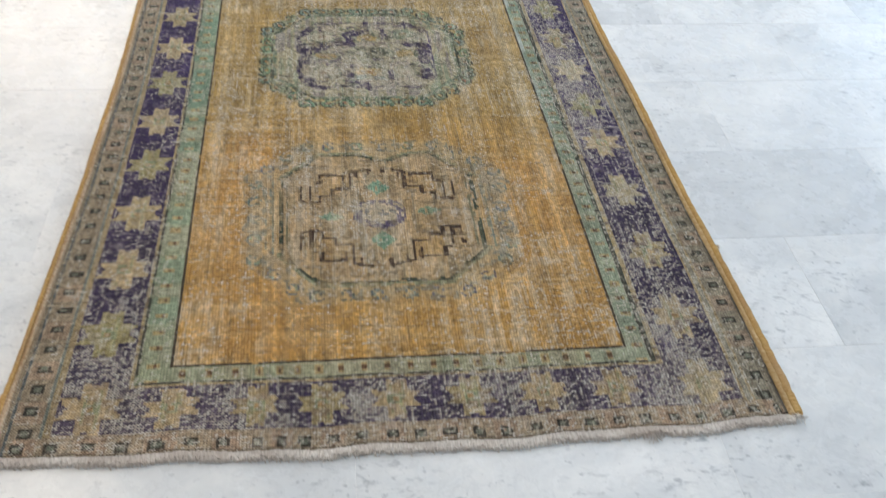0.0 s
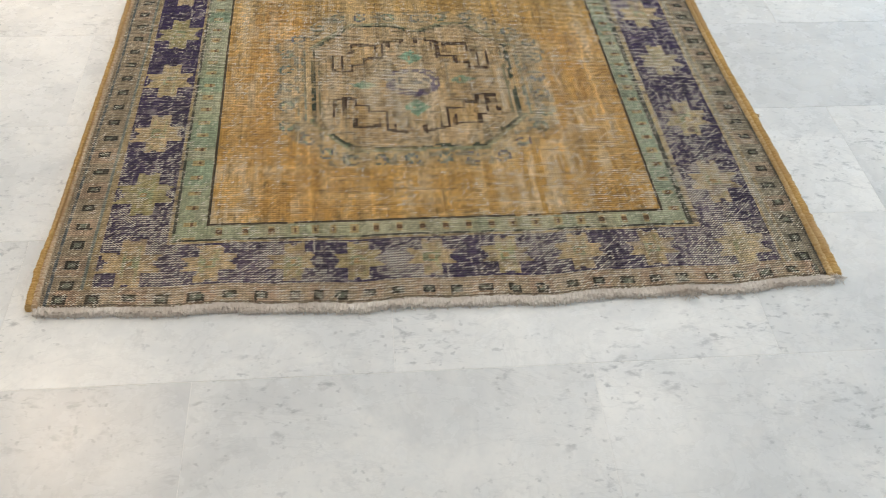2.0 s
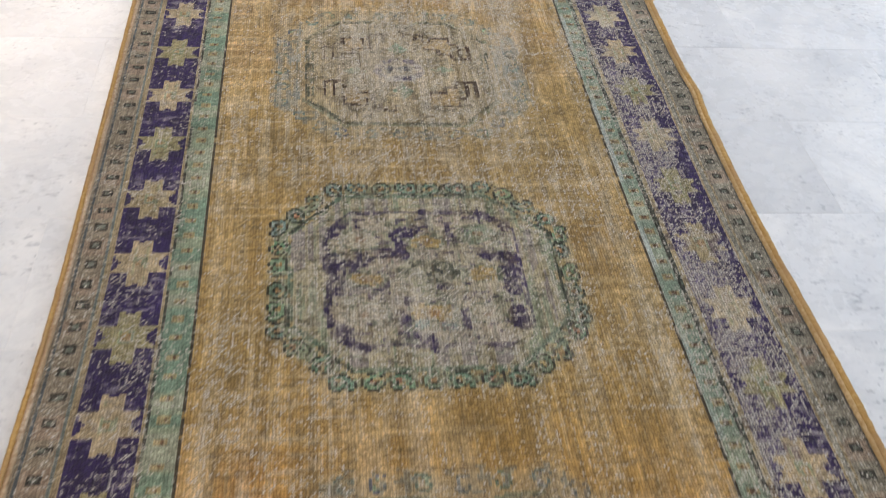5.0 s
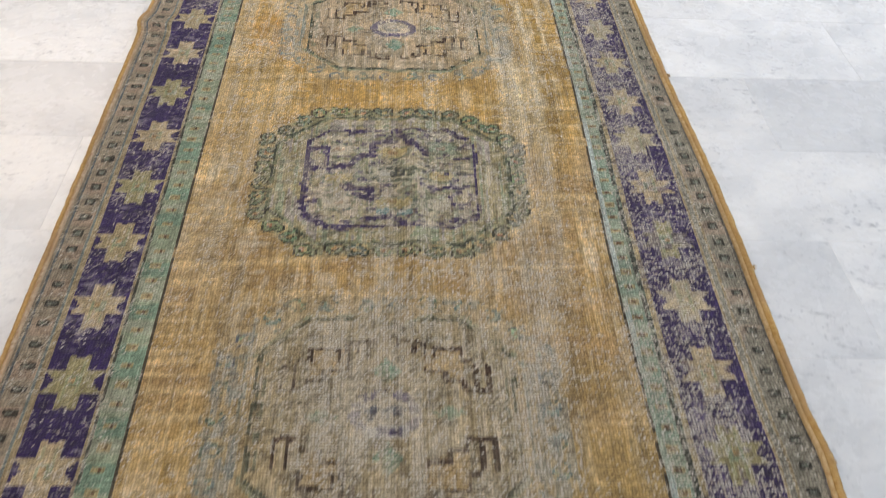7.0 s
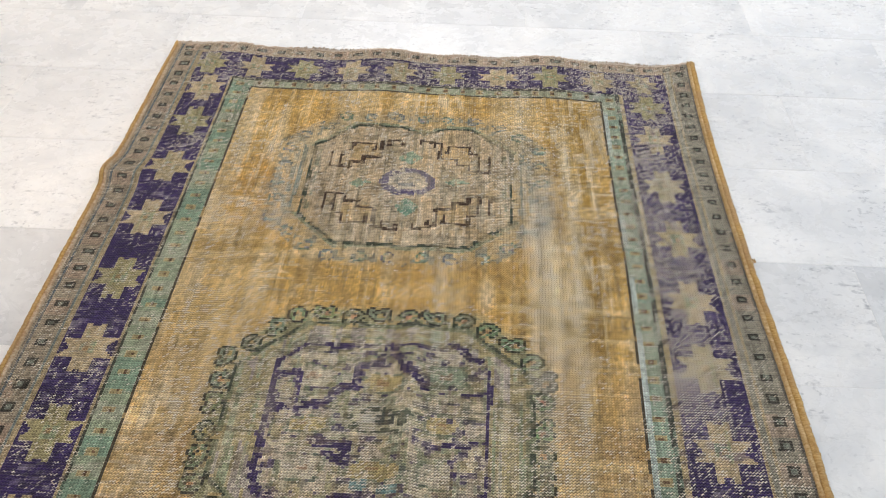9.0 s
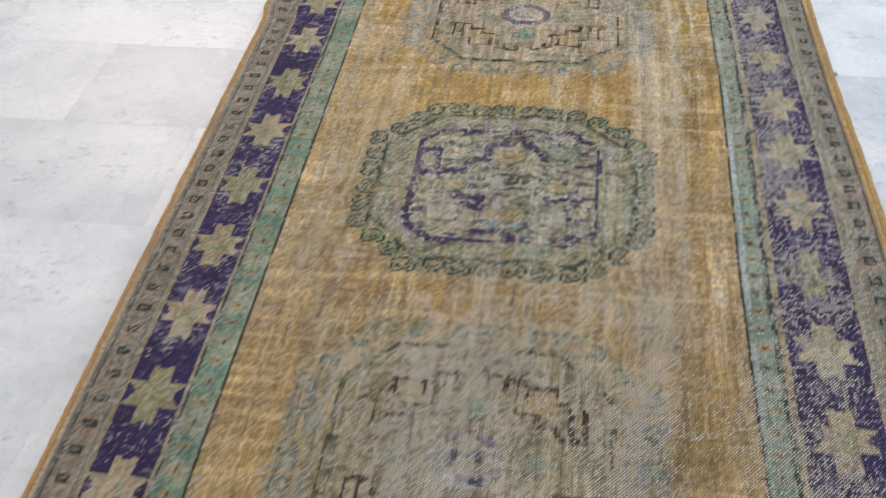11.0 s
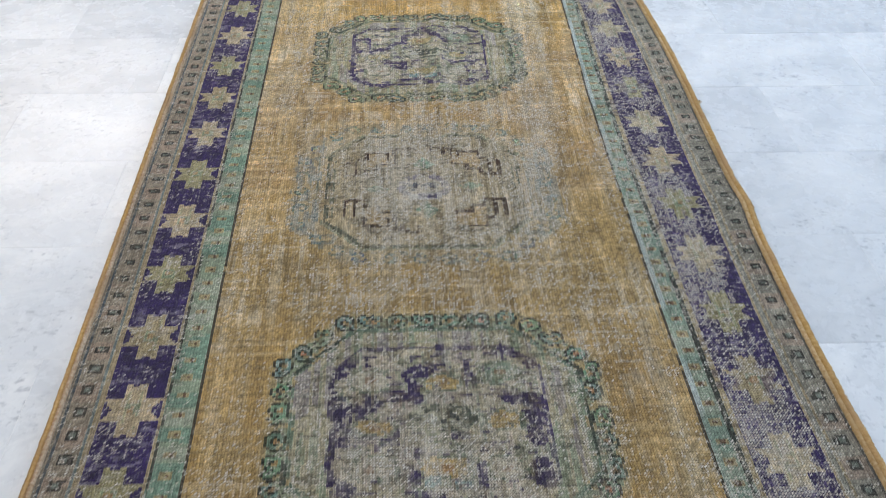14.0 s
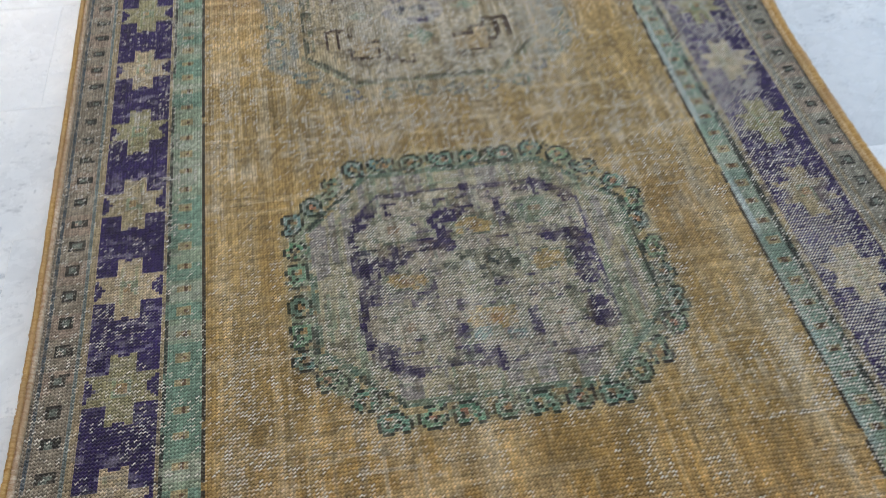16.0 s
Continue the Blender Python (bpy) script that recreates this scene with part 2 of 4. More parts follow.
# walls and ceiling are out of view, a plain shell added to close the room
WIN_Y0, WIN_Y1, WIN_Z0, WIN_Z1 = -1.3, 5.3, 0.35, 2.5
shell("wall_west", "wall", (ROOM_W - TH, ROOM_S, -0.02, ROOM_W, ROOM_N, ROOM_H), label="plain white painted plaster wall")
shell("wall_north", "wall", (ROOM_W - TH, ROOM_N, -0.02, ROOM_E + TH, ROOM_N + TH, ROOM_H), label="plain white painted plaster wall")
shell("wall_south", "wall", (ROOM_W - TH, ROOM_S - TH, -0.02, ROOM_E + TH, ROOM_S, ROOM_H), label="plain white painted plaster wall")
shell("wall_east", "wall", (ROOM_E, ROOM_S, -0.02, ROOM_E + TH, WIN_Y0, ROOM_H), (ROOM_E, WIN_Y1, -0.02, ROOM_E + TH, ROOM_N, ROOM_H),
      (ROOM_E, WIN_Y0, -0.02, ROOM_E + TH, WIN_Y1, WIN_Z0), (ROOM_E, WIN_Y0, WIN_Z1, ROOM_E + TH, WIN_Y1, ROOM_H),
      label="white painted wall with an unseen window added in it")
shell("ceiling", "ceiling", (ROOM_W - TH, ROOM_S - TH, ROOM_H, ROOM_E + TH, ROOM_N + TH, ROOM_H + 0.15), material=CEIL, label="plain white painted ceiling")

# no window is in view; this one is added around the daylight lamp
win = tagged(new("unseen_window"), "wide white-framed window, unseen, added to let in daylight", "window", kind="structure")
win.location = (ROOM_E + 0.1, 0, 0)
bm = bmesh.new()
for y in (WIN_Y0, (WIN_Y0 + WIN_Y1) / 2 - 0.03, WIN_Y1 - 0.06):
    box(bm, -0.04, y, WIN_Z0 + 0.06, 0.04, y + 0.06, WIN_Z1 - 0.06)
box(bm, -0.04, WIN_Y0, WIN_Z0, 0.04, WIN_Y1, WIN_Z0 + 0.06)
box(bm, -0.04, WIN_Y0, WIN_Z1 - 0.06, 0.04, WIN_Y1, WIN_Z1)
part("window_frame", bm, FRAME, win)
WM = (WIN_Y0 + WIN_Y1) / 2
for a, b in ((WIN_Y0 + 0.06, WM - 0.03), (WM + 0.03, WIN_Y1 - 0.06)):
    bm = bmesh.new()
    box(bm, -0.004, a, WIN_Z0 + 0.06, 0.004, b, WIN_Z1 - 0.06)
    pane = part("pane", bm, GLASS, win)
    pane.visible_shadow = False


# no fixture is in view; these glowing bodies are added at the lamps
def unseen_ceiling_light(x, y, size, warm):
    ob = tagged(new("unseen_ceiling_light"), "round white ceiling light, unseen, added to light the room, switched on", "ceiling light", "lights of the ceiling")
    ob.location = (x, y, ROOM_H)
    bm = bmesh.new()
    bmesh.ops.create_cone(bm, cap_ends=True, segments=32, radius1=size * 0.60, radius2=size * 0.56, depth=0.05, matrix=Matrix.Translation((0, 0, -0.025)))
    part("rim", bm, FRAME, ob)
    bm = bmesh.new()
    bmesh.ops.create_cone(bm, cap_ends=True, segments=32, radius1=size * 0.48, radius2=size * 0.52, depth=0.014, matrix=Matrix.Translation((0, 0, -0.0565)))
    part("diffuser", bm, glow("lit_diffuser", (1.0, 0.84, 0.66) if warm else (1.0, 0.96, 0.92), 1.5), ob)


for lx, ly, watts, across in LAMPS:
    unseen_ceiling_light(lx, ly, across + 0.11, lx < -1)

# ---- rug: the drawing, knot by knot ----
X0, X1, Y0, Y1 = -0.847, 0.409, -0.163, 3.470
NU, NV = round((X1 - X0) / KU), round((Y1 - Y0) / KV)
gx = X0 + (np.arange(NU) + 0.5) * KU
gy = Y0 + (np.arange(NV) + 0.5) * KV
GX, GY = np.meshgrid(gx, gy)
rng = np.random.default_rng(7)


def vnoise(sx, sy, seed, x=None, y=None):
    """Smooth value noise over the rug; sx, sy: the size of its blotches in metres."""
    x = GX if x is None else x
    y = GY if y is None else y
    r = np.random.default_rng(seed)
    px, py = (x + 2.0) / sx, (y + 2.0) / sy
    n, k = int(6.0 / sx) + 4, int(9.0 / sy) + 4
    grid = r.random((k, n))
    ix, iy = np.floor(px).astype(int), np.floor(py).astype(int)
    fx, fy = px - ix, py - iy
    fx, fy = fx * fx * (3 - 2 * fx), fy * fy * (3 - 2 * fy)
    a = grid[iy, ix] * (1 - fx) + grid[iy, ix + 1] * fx
    b = grid[iy + 1, ix] * (1 - fx) + grid[iy + 1, ix + 1] * fx
    return a * (1 - fy) + b * fy


COL = np.zeros((NV, NU, 3))
WEAR = np.full((NV, NU), 0.14)
PART = np.zeros((NV, NU), dtype=int)
HAND = (vnoise(0.03, 0.03, 90) - 0.5) * 0.006, (vnoise(0.03, 0.03, 91) - 0.5) * 0.006
DX = GX + 0.7 * HAND[0]
DY = GY + 0.7 * HAND[1]


def paint(mask, colour, mixed=1.0):
    c = np.array(colour)
    f = (mask * mixed)[..., None] if not np.isscalar(mixed) else mask[..., None] * mixed
    COL[:] = COL * (1 - f) + c * f


def step(v, lo, hi):
    t = np.clip((v - lo) / (hi - lo), 0, 1)
    return t * t * (3 - 2 * t)


def segment(px, py, ax, ay, bx, by):
    """Distance of all knots from the line a-b."""
    vx, vy = bx - ax, by - ay
    t = np.clip(((px - ax) * vx + (py - ay) * vy) / (vx * vx + vy * vy + 1e-12), 0, 1)
    return np.hypot(px - ax - t * vx, py - ay - t * vy)


def trail(px, py, points):
    d = np.full(px.shape, 9.0)
    for (ax, ay), (bx, by) in zip(points, points[1:]):
        d = np.minimum(d, segment(px, py, ax, ay, bx, by))
    return d


OCHRE, OCHRE_PALE, OCHRE_DARK, RUST = (0.44, 0.262, 0.078), (0.58, 0.42, 0.215), (0.29, 0.170, 0.040), (0.44, 0.21, 0.055)
PURPLE, PURPLE_PALE = (0.040, 0.024, 0.105), (0.095, 0.072, 0.145)
GREEN, TEAL, GREEN_PALE = (0.255, 0.30, 0.205), (0.150, 0.250, 0.185), (0.34, 0.35, 0.265)
TAUPE, PINK, STRAW = (0.275, 0.225, 0.165), (0.37, 0.25, 0.185), (0.37, 0.285, 0.16)
CREAM, OLIVE = (0.45, 0.35, 0.21), (0.31, 0.27, 0.135)
DARK, BROWN = (0.036, 0.034, 0.030), (0.060, 0.032, 0.020)

FIELD_X, FIELD_Y = (-0.628, 0.169), (0.0185, 3.285)

# the field, with the streaks of uneven dye
COL[:] = OCHRE
streak = 0.6 * vnoise(0.05, 0.9, 1) + 0.4 * vnoise(0.016, 0.35, 2)
paint(step(streak, 0.46, 0.78), OCHRE_PALE, 0.65)
paint(step(vnoise(0.035, 0.14, 41), 0.60, 0.88) * step(vnoise(0.3, 0.3, 42), 0.3, 0.7), (0.55, 0.44, 0.29), 0.75)
paint(step(vnoise(0.07, 0.28, 3), 0.52, 0.85), OCHRE_DARK, 0.60)
paint(step(vnoise(0.25, 0.10, 4), 0.58, 0.9), OCHRE_DARK, 0.45)
paint(step(vnoise(0.3, 0.35, 5), 0.6, 0.9), RUST, 0.4)
paint(np.exp(-((GX + 0.53) / 0.06) ** 2 - ((GY - 0.62) / 0.10) ** 2), RUST, 0.8)
paint(np.exp(-((GX + 0.0) / 0.5) ** 2 - ((GY - 1.55) / 0.5) ** 2), (0.33, 0.235, 0.105), 0.45)
paint(step(GY, 1.2, 1.6) * (1 - step(GY, 2.3, 2.8)) * step(vnoise(0.3, 0.5, 16), 0.25, 0.6), (0.35, 0.25, 0.11), 0.25)
paint(step(GY, 0.55, 0.90) * (1 - step(GY, 1.9, 2.4)), (0.345, 0.240, 0.098), 0.40)
for cx, w, y0, y1, amount in ((0.025, 0.024, 1.75, 3.0, 0.95), (0.078, 0.014, 1.9, 3.3, 0.8), (-0.01, 0.012, 2.9, 3.4, 0.7), (-0.56, 0.018, 1.9, 2.4, 0.55), (0.135, 0.018, 0.1, 1.3, 0.5), (-0.60, 0.014, 0.35, 0.9, 0.5)):
    paint(np.exp(-((GX - cx + 0.012 * (vnoise(0.2, 0.3, 17) - 0.5)) / w) ** 2) * step(GY, y0, y0 + 0.2) * (1 - step(GY, y1 - 0.2, y1)) * (0.5 + vnoise(0.02, 0.09, 6)), (0.57, 0.465, 0.30), amount)
    WEAR += 0.30 * amount * np.exp(-((GX - cx) / w) ** 2) * step(GY, y0, y0 + 0.2) * (1 - step(GY, y1 - 0.2, y1)) * vnoise(0.02, 0.09, 6)
for cx, w, y0, y1, amount in ((0.108, 0.022, 2.3, 3.35, 0.98), (0.052, 0.015, 2.7, 3.3, 0.7), (0.07, 0.016, 0.05, 0.55, 0.6), (-0.02, 0.03, 1.9, 2.1, 0.5)):
    paint(np.exp(-((GX - cx) / w) ** 2) * step(GY, y0, y0 + 0.15) * (1 - step(GY, y1 - 0.15, y1)), OCHRE_DARK, amount)
# browner, darker bands across the field between y 1.2 and 2.6
paint(step(GY, 1.55, 1.80) * (1 - step(GY, 2.30, 2.60)) * (0.45 + 0.55 * step(vnoise(0.10, 0.05, 46), 0.30, 0.70)), (0.315, 0.195, 0.095), 0.62)
paint(step(GY, 1.20, 1.40) * (1 - step(GY, 1.50, 1.70)) * (0.4 + 0.6 * step(vnoise(0.14, 0.06, 47), 0.30, 0.70)), (0.30, 0.205, 0.085), 0.40)
paint(step(vnoise(0.20, 0.012, 18), 0.62, 0.95), OCHRE_PALE, 0.7)
paint(step(vnoise(0.008, 0.10, 19), 0.62, 0.95), OCHRE_PALE, 0.6)
paint(1 - step(GY, 0.45, 0.85), (0.44, 0.240, 0.066), 0.40)
WEAR += 0.22 * step(streak, 0.45, 0.8) + 0.26 * step(vnoise(0.13, 0.16, 7), 0.45, 0.9) - 0.12


# ---- the medallions ----
def octagon(px, py, hx, hy, cut):
    """Signed distance of an oblong with cut corners; below nought inside."""
    ax, ay = np.abs(px), np.abs(py)
    return np.maximum(np.maximum(ax - hx, ay - hy), (ax + ay - hx - hy + cut) * 0.7071)


# charts of the curls, a character a knot: line, fill, eye
CURL = ("..####..",
        ".#gggg#.",
        "#gg##gg#",
        "#g#ee#g#",
        "#gg#e..#",
        ".#ggg.##",
        "..###gg#")
CURL_WIDE = (".##..###.",
             "#gg##ggg#",
             "#g#gg##g#",
             "#gg#.e#g#",
             ".#gg.eegg",
             "..#ggggg#",
             "...####..")
HOOK = (".####.",
        "#gg..#",
        "#g....",
        "#g..#.",
        "#gg.#.",
        ".###..")


def stamp(chart, cx, cy, turn, flip, colours, strength, dice):
    """Knots a small chart at a place of the rug, turned by quarter turns."""
    h, w = len(chart), len(chart[0])
    for r, line in enumerate(chart):
        for c, sign in enumerate(line):
            if sign not in colours or dice.random() > strength:
                continue
            x, y = (c - (w - 1) / 2) * (-1 if flip else 1), (h - 1) / 2 - r
            for _ in range(turn):
                x, y = -y, x
            i, j = round((cx - X0) / KU + x - 0.5), round((cy - Y0) / KV + y - 0.5)
            if 0 <= i < NU and 0 <= j < NV:
                f = 0.86 + 0.14 * dice.random()
                COL[j, i] = COL[j, i] * (1 - f) + np.array(colours[sign]) * f * (0.85 + 0.3 * dice.random())


def wreath(cx, cy, hx, hy, cut, count, charts, colours, strength, seed):
    """Curls set round an oblong with cut corners; sizes in knots."""
    corners = [(hx - cut, hy), (hx, hy - cut), (hx, cut - hy), (hx - cut, -hy), (cut - hx, -hy), (-hx, cut - hy), (-hx, hy - cut), (cut - hx, hy)]
    turns = (0, 3, 3, 2, 2, 1, 1, 0)
    legs = [(a, b, math.hypot(b[0] - a[0], b[1] - a[1])) for a, b in zip(corners, corners[1:] + corners[:1])]
    whole = sum(l for _, _, l in legs)
    dice = np.random.default_rng(seed)
    for i in range(count):
        s = whole * (i + 0.5) / count
        for k, (a, b, l) in enumerate(legs):
            if s <= l:
                break
            s -= l
        x, y = a[0] + (b[0] - a[0]) * s / l, a[1] + (b[1] - a[1]) * s / l
        turn = turns[k] if k % 2 == 0 or abs(y) > hy - cut * 0.55 else turns[(k + 1) % 8]
        mine = {q: tuple(v * (0.8 + 0.4 * dice.random()) for v in c) for q, c in colours.items()}
        stamp(charts[i % len(charts)], cx + (x + 0.9 * (dice.random() - 0.5)) * KU, cy + (y + 1.4 * (dice.random() - 0.5)) * KV, turn, i % 2 == 0, mine,
              min(strength * (0.85 + 0.3 * dice.random()), 1.0), dice)


# one quarter of the hooked keys, in knots from the heart
KEY = (((32.5, 19), (32.5, 9), (24.5, 9), (24.5, 13), (19, 13), (19, 17), (12, 17), (12, 28), (3, 30), (3, 27)),
       ((28.5, 19), (28.5, 9)), ((27, 21), (24.5, 21), (24.5, 26), (15, 26), (15, 21)), ((9, 29), (9, 25)))
KEY_LINE = 0.72


def medallion_hooked(cx, cy, ground, worn, seed, number):
    px, py = (DX - cx) / KU, (DY - cy) / KV
    blot = vnoise(0.04, 0.04, seed)
    spot = vnoise(0.015, 0.012, seed + 1)
    inside = octagon(px, py, 57, 50, 24)
    paint(step(-inside, -2.0, 5.0) * (0.40 + 0.55 * blot), (0.36, 0.30, 0.20), 0.80)
    slate = {"#": (0.110, 0.140, 0.128), "g": (0.235, 0.262, 0.215)}
    wreath(cx, cy, 52, 45.5, 20, 30, (HOOK,), slate, 0.85 - 0.20 * worn, seed + 2)
    core = octagon(px, py, 41, 39, 16)
    lobe = core + 4.5 * np.exp(-((px - 4) / 7) ** 2) * (py > 20)
    paint(step(-lobe, -0.5, 1.0), ground, 0.40 + 0.4 * blot)
    paint((core < 0) & (vnoise(0.008, 0.11, seed + 7) > 0.66), (0.50, 0.43, 0.33), 0.45)
    paint((core < 0) & (vnoise(0.008, 0.07, seed + 8) > 0.70), (0.20, 0.165, 0.10), 0.5)
    paint((core < -1) & (vnoise(0.030, 0.008, seed + 17) > 0.74), (0.13, 0.11, 0.075), 0.35 + 0.35 * worn)
    paint((core < -1) & (vnoise(0.009, 0.024, seed + 18) > 0.76), (0.10, 0.085, 0.06), 0.2 + 0.45 * worn)
    fade = np.clip(1.45 - worn * 0.85 - step(blot, 0.45, 0.85) * 0.6, 0.20, 1) * np.where(spot > 0.30, 1.0, 0.35)
    paint(np.abs(lobe) < 0.80, (0.042, 0.058, 0.040), fade)
    paint((np.abs(lobe - 1.5) < 0.8) & (np.abs(py) > 22), (0.135, 0.190, 0.130), fade * 0.75)
    paint((np.abs(np.abs(px) - 45) < 0.62) & (np.abs(py) < 23), (0.150, 0.185, 0.150), fade * 0.85)
    paint((np.abs(np.abs(px) - 48) < 0.62) & (np.abs(py) < 20) & (spot > 0.4), (0.21, 0.24, 0.21), fade * 0.7)
    paint((np.abs(np.abs(px) - 38.5) < 0.62) & (np.abs(py) < 20) & (spot > 0.30), (0.13, 0.15, 0.10), fade * 0.8)
    paint((core > 3) & (inside < 0) & (vnoise(0.012, 0.012, seed + 16) > 0.72), (0.15, 0.18, 0.165), 0.6)
    paint((np.abs(px) > 44) & (inside < 0) & (vnoise(0.009, 0.035, seed + 17) > 0.55), (0.24, 0.27, 0.265), 0.65 * worn)
    dice = np.random.default_rng(seed + 3)
    for fx in (1, -1):
        for fy in (1, -1):
            qx, qy = px * fx + 1.2 * (dice.random() - 0.5), py * fy + 2.4 * (dice.random() - 0.5)
            paint((qx > 12) & (qx < 24.5) & (qy > 13 + 0.3 * (24 - qx)) & (qy < 26), (0.40, 0.255, 0.10), 0.62 * (0.5 + 0.7 * blot))
            broken = np.clip(1.55 - worn * 0.35 - 1.0 * step(vnoise(0.030, 0.030, seed + fx + 2 * fy + 5), 0.66, 0.86) - 0.8 * step(vnoise(0.011, 0.011, seed + 9 + fx), 0.66, 0.82), 0.06, 1)
            for run in KEY:
                paint(trail(qx, qy, run) < KEY_LINE, BROWN, broken)
    # rosette at the heart with four small leaves
    r = np.hypot(px / 10.5, py / 8.5)
    dots = vnoise(0.010, 0.010, seed + 10)
    paint(r < 1.05, (0.46, 0.40, 0.31), 0.7)
    paint((np.abs(r - 0.90) < 0.18) & (dots > 0.30), (0.085, 0.072, 0.14), 0.92 - 0.15 * worn)
    paint((np.abs(py - 1) < 2.2) & (np.abs(np.abs(px) - 3.5) < 1.3), (0.060, 0.060, 0.085), 0.9 * (worn > 0.6))
    paint((np.abs(py + 7) < 2.5) & (np.abs(px) < 7), (0.50, 0.48, 0.44), 0.7 * (worn > 0.6))
    paint((r < 0.62) & (np.abs(py) < 3) & (dots > 0.52), (0.14, 0.15, 0.17), 0.75)
    paint((np.abs(px - 1) < 4) & (np.abs(py + 6.5) < 1.6) & (dots > 0.25), (0.070, 0.055, 0.125), 0.9)
    for ax, ay, w, h in ((0.0, 16.5, 4.2, 4.2), (0.5, -16.0, 4.2, 4.6), (-20.0, -1.5, 4.6, 2.2), (20.0, 0.8, 4.6, 2.2)):
        leaf = np.abs(px - ax) / w + np.abs(py - ay) / h
        paint((leaf < 1.25) & (dots > 0.22), (0.11, 0.26, 0.19), np.clip((0.98 - 0.50 * worn) * (0.6 + 0.7 * blot), 0, 1))
    rim = inside < 3
    WEAR[rim] += 0.20 * worn * blot[rim] - 0.04 + (0.30 * worn * step(vnoise(0.010, 0.16, seed + 15), 0.45, 0.8))[rim]
    PART[rim] = number


# purple runs of the two scrolled medallions, in knots from the heart: half thickness, then points
RUNS_LOW = ((2.5, (-33, 6), (-22.5, 6), (-18, 10), (-7.5, 10), (-8.5, 19.5), (-1.5, 22)), (1.2, (-33, -7), (-14.5, -7)), (1.6, (2, 32), (2.5, 24)), (1.4, (10, 23), (9.7, 17)),
            (1.8, (23, 31), (32, 22.5)), (1.5, (20, 11), (23.5, 8), (29, 8)), (1.9, (-9.5, -18.5), (-10, -25.5), (-0.5, -28.5), (0, -32)), (1.3, (12, -16), (11, -27), (5, -24)), (2.6, (-32, -26), (-26, -29)),
            (1.5, (-34, -20.5), (-28, -24), (-27.5, -28.5), (-22, -31)), (3.4, (-31.5, -6), (-31.5, 5)), (4.2, (30.5, -6), (31, 7)), (3.2, (30, -18), (32, -23)), (1.0, (-34, 20), (-34, -22)), (2.4, (-32, 20), (-28, 26)), (0.7, (-24, 28), (-22, 24)), (0.8, (5, -31), (10, -28)))
RUNS_HIGH = ((1.3, (-33, 17), (-27, 18.5), (-26.5, 5.5)), (1.6, (-32, 4), (-18, 6), (-12, 14), (-7, 14), (-8, 22), (-2.5, 23), (2, 31), (8.5, 20.5), (15, 14.5)), (1.6, (-18, -8), (-7.5, -9), (-7.5, -15), (-14, -12)),
             (1.3, (17, -9), (21, -7), (32, -5.5)), (1.6, (-9, -26), (0, -25.5), (5, -29.5)), (1.6, (20, -28.5), (33, -25)), (1.5, (22, 33), (31, 26)), (1.2, (-17, 28.5), (-12, 31)), (1.9, (-33, -24.5), (-24, -31), (-16, -32)),
             (1.3, (-34, 22), (-34, -24)), (0.9, (34, 14), (26, 12)), (0.9, (24, -13), (24, -20)))
# flowers: place, half width and height
FLOWERS = ((1.3, 15.4, 6.0, 3.0), (20.6, 0.0, 5.0, 3.4), (-20.8, -2.0, 6.0, 3.0), (0.8, -17.2, 7.5, 3.4), (-22, 17, 6.0, 4.4), (21, 19.5, 5.5, 4.2), (-21, -17, 6.0, 4.0), (19, -18, 5.5, 4.0))


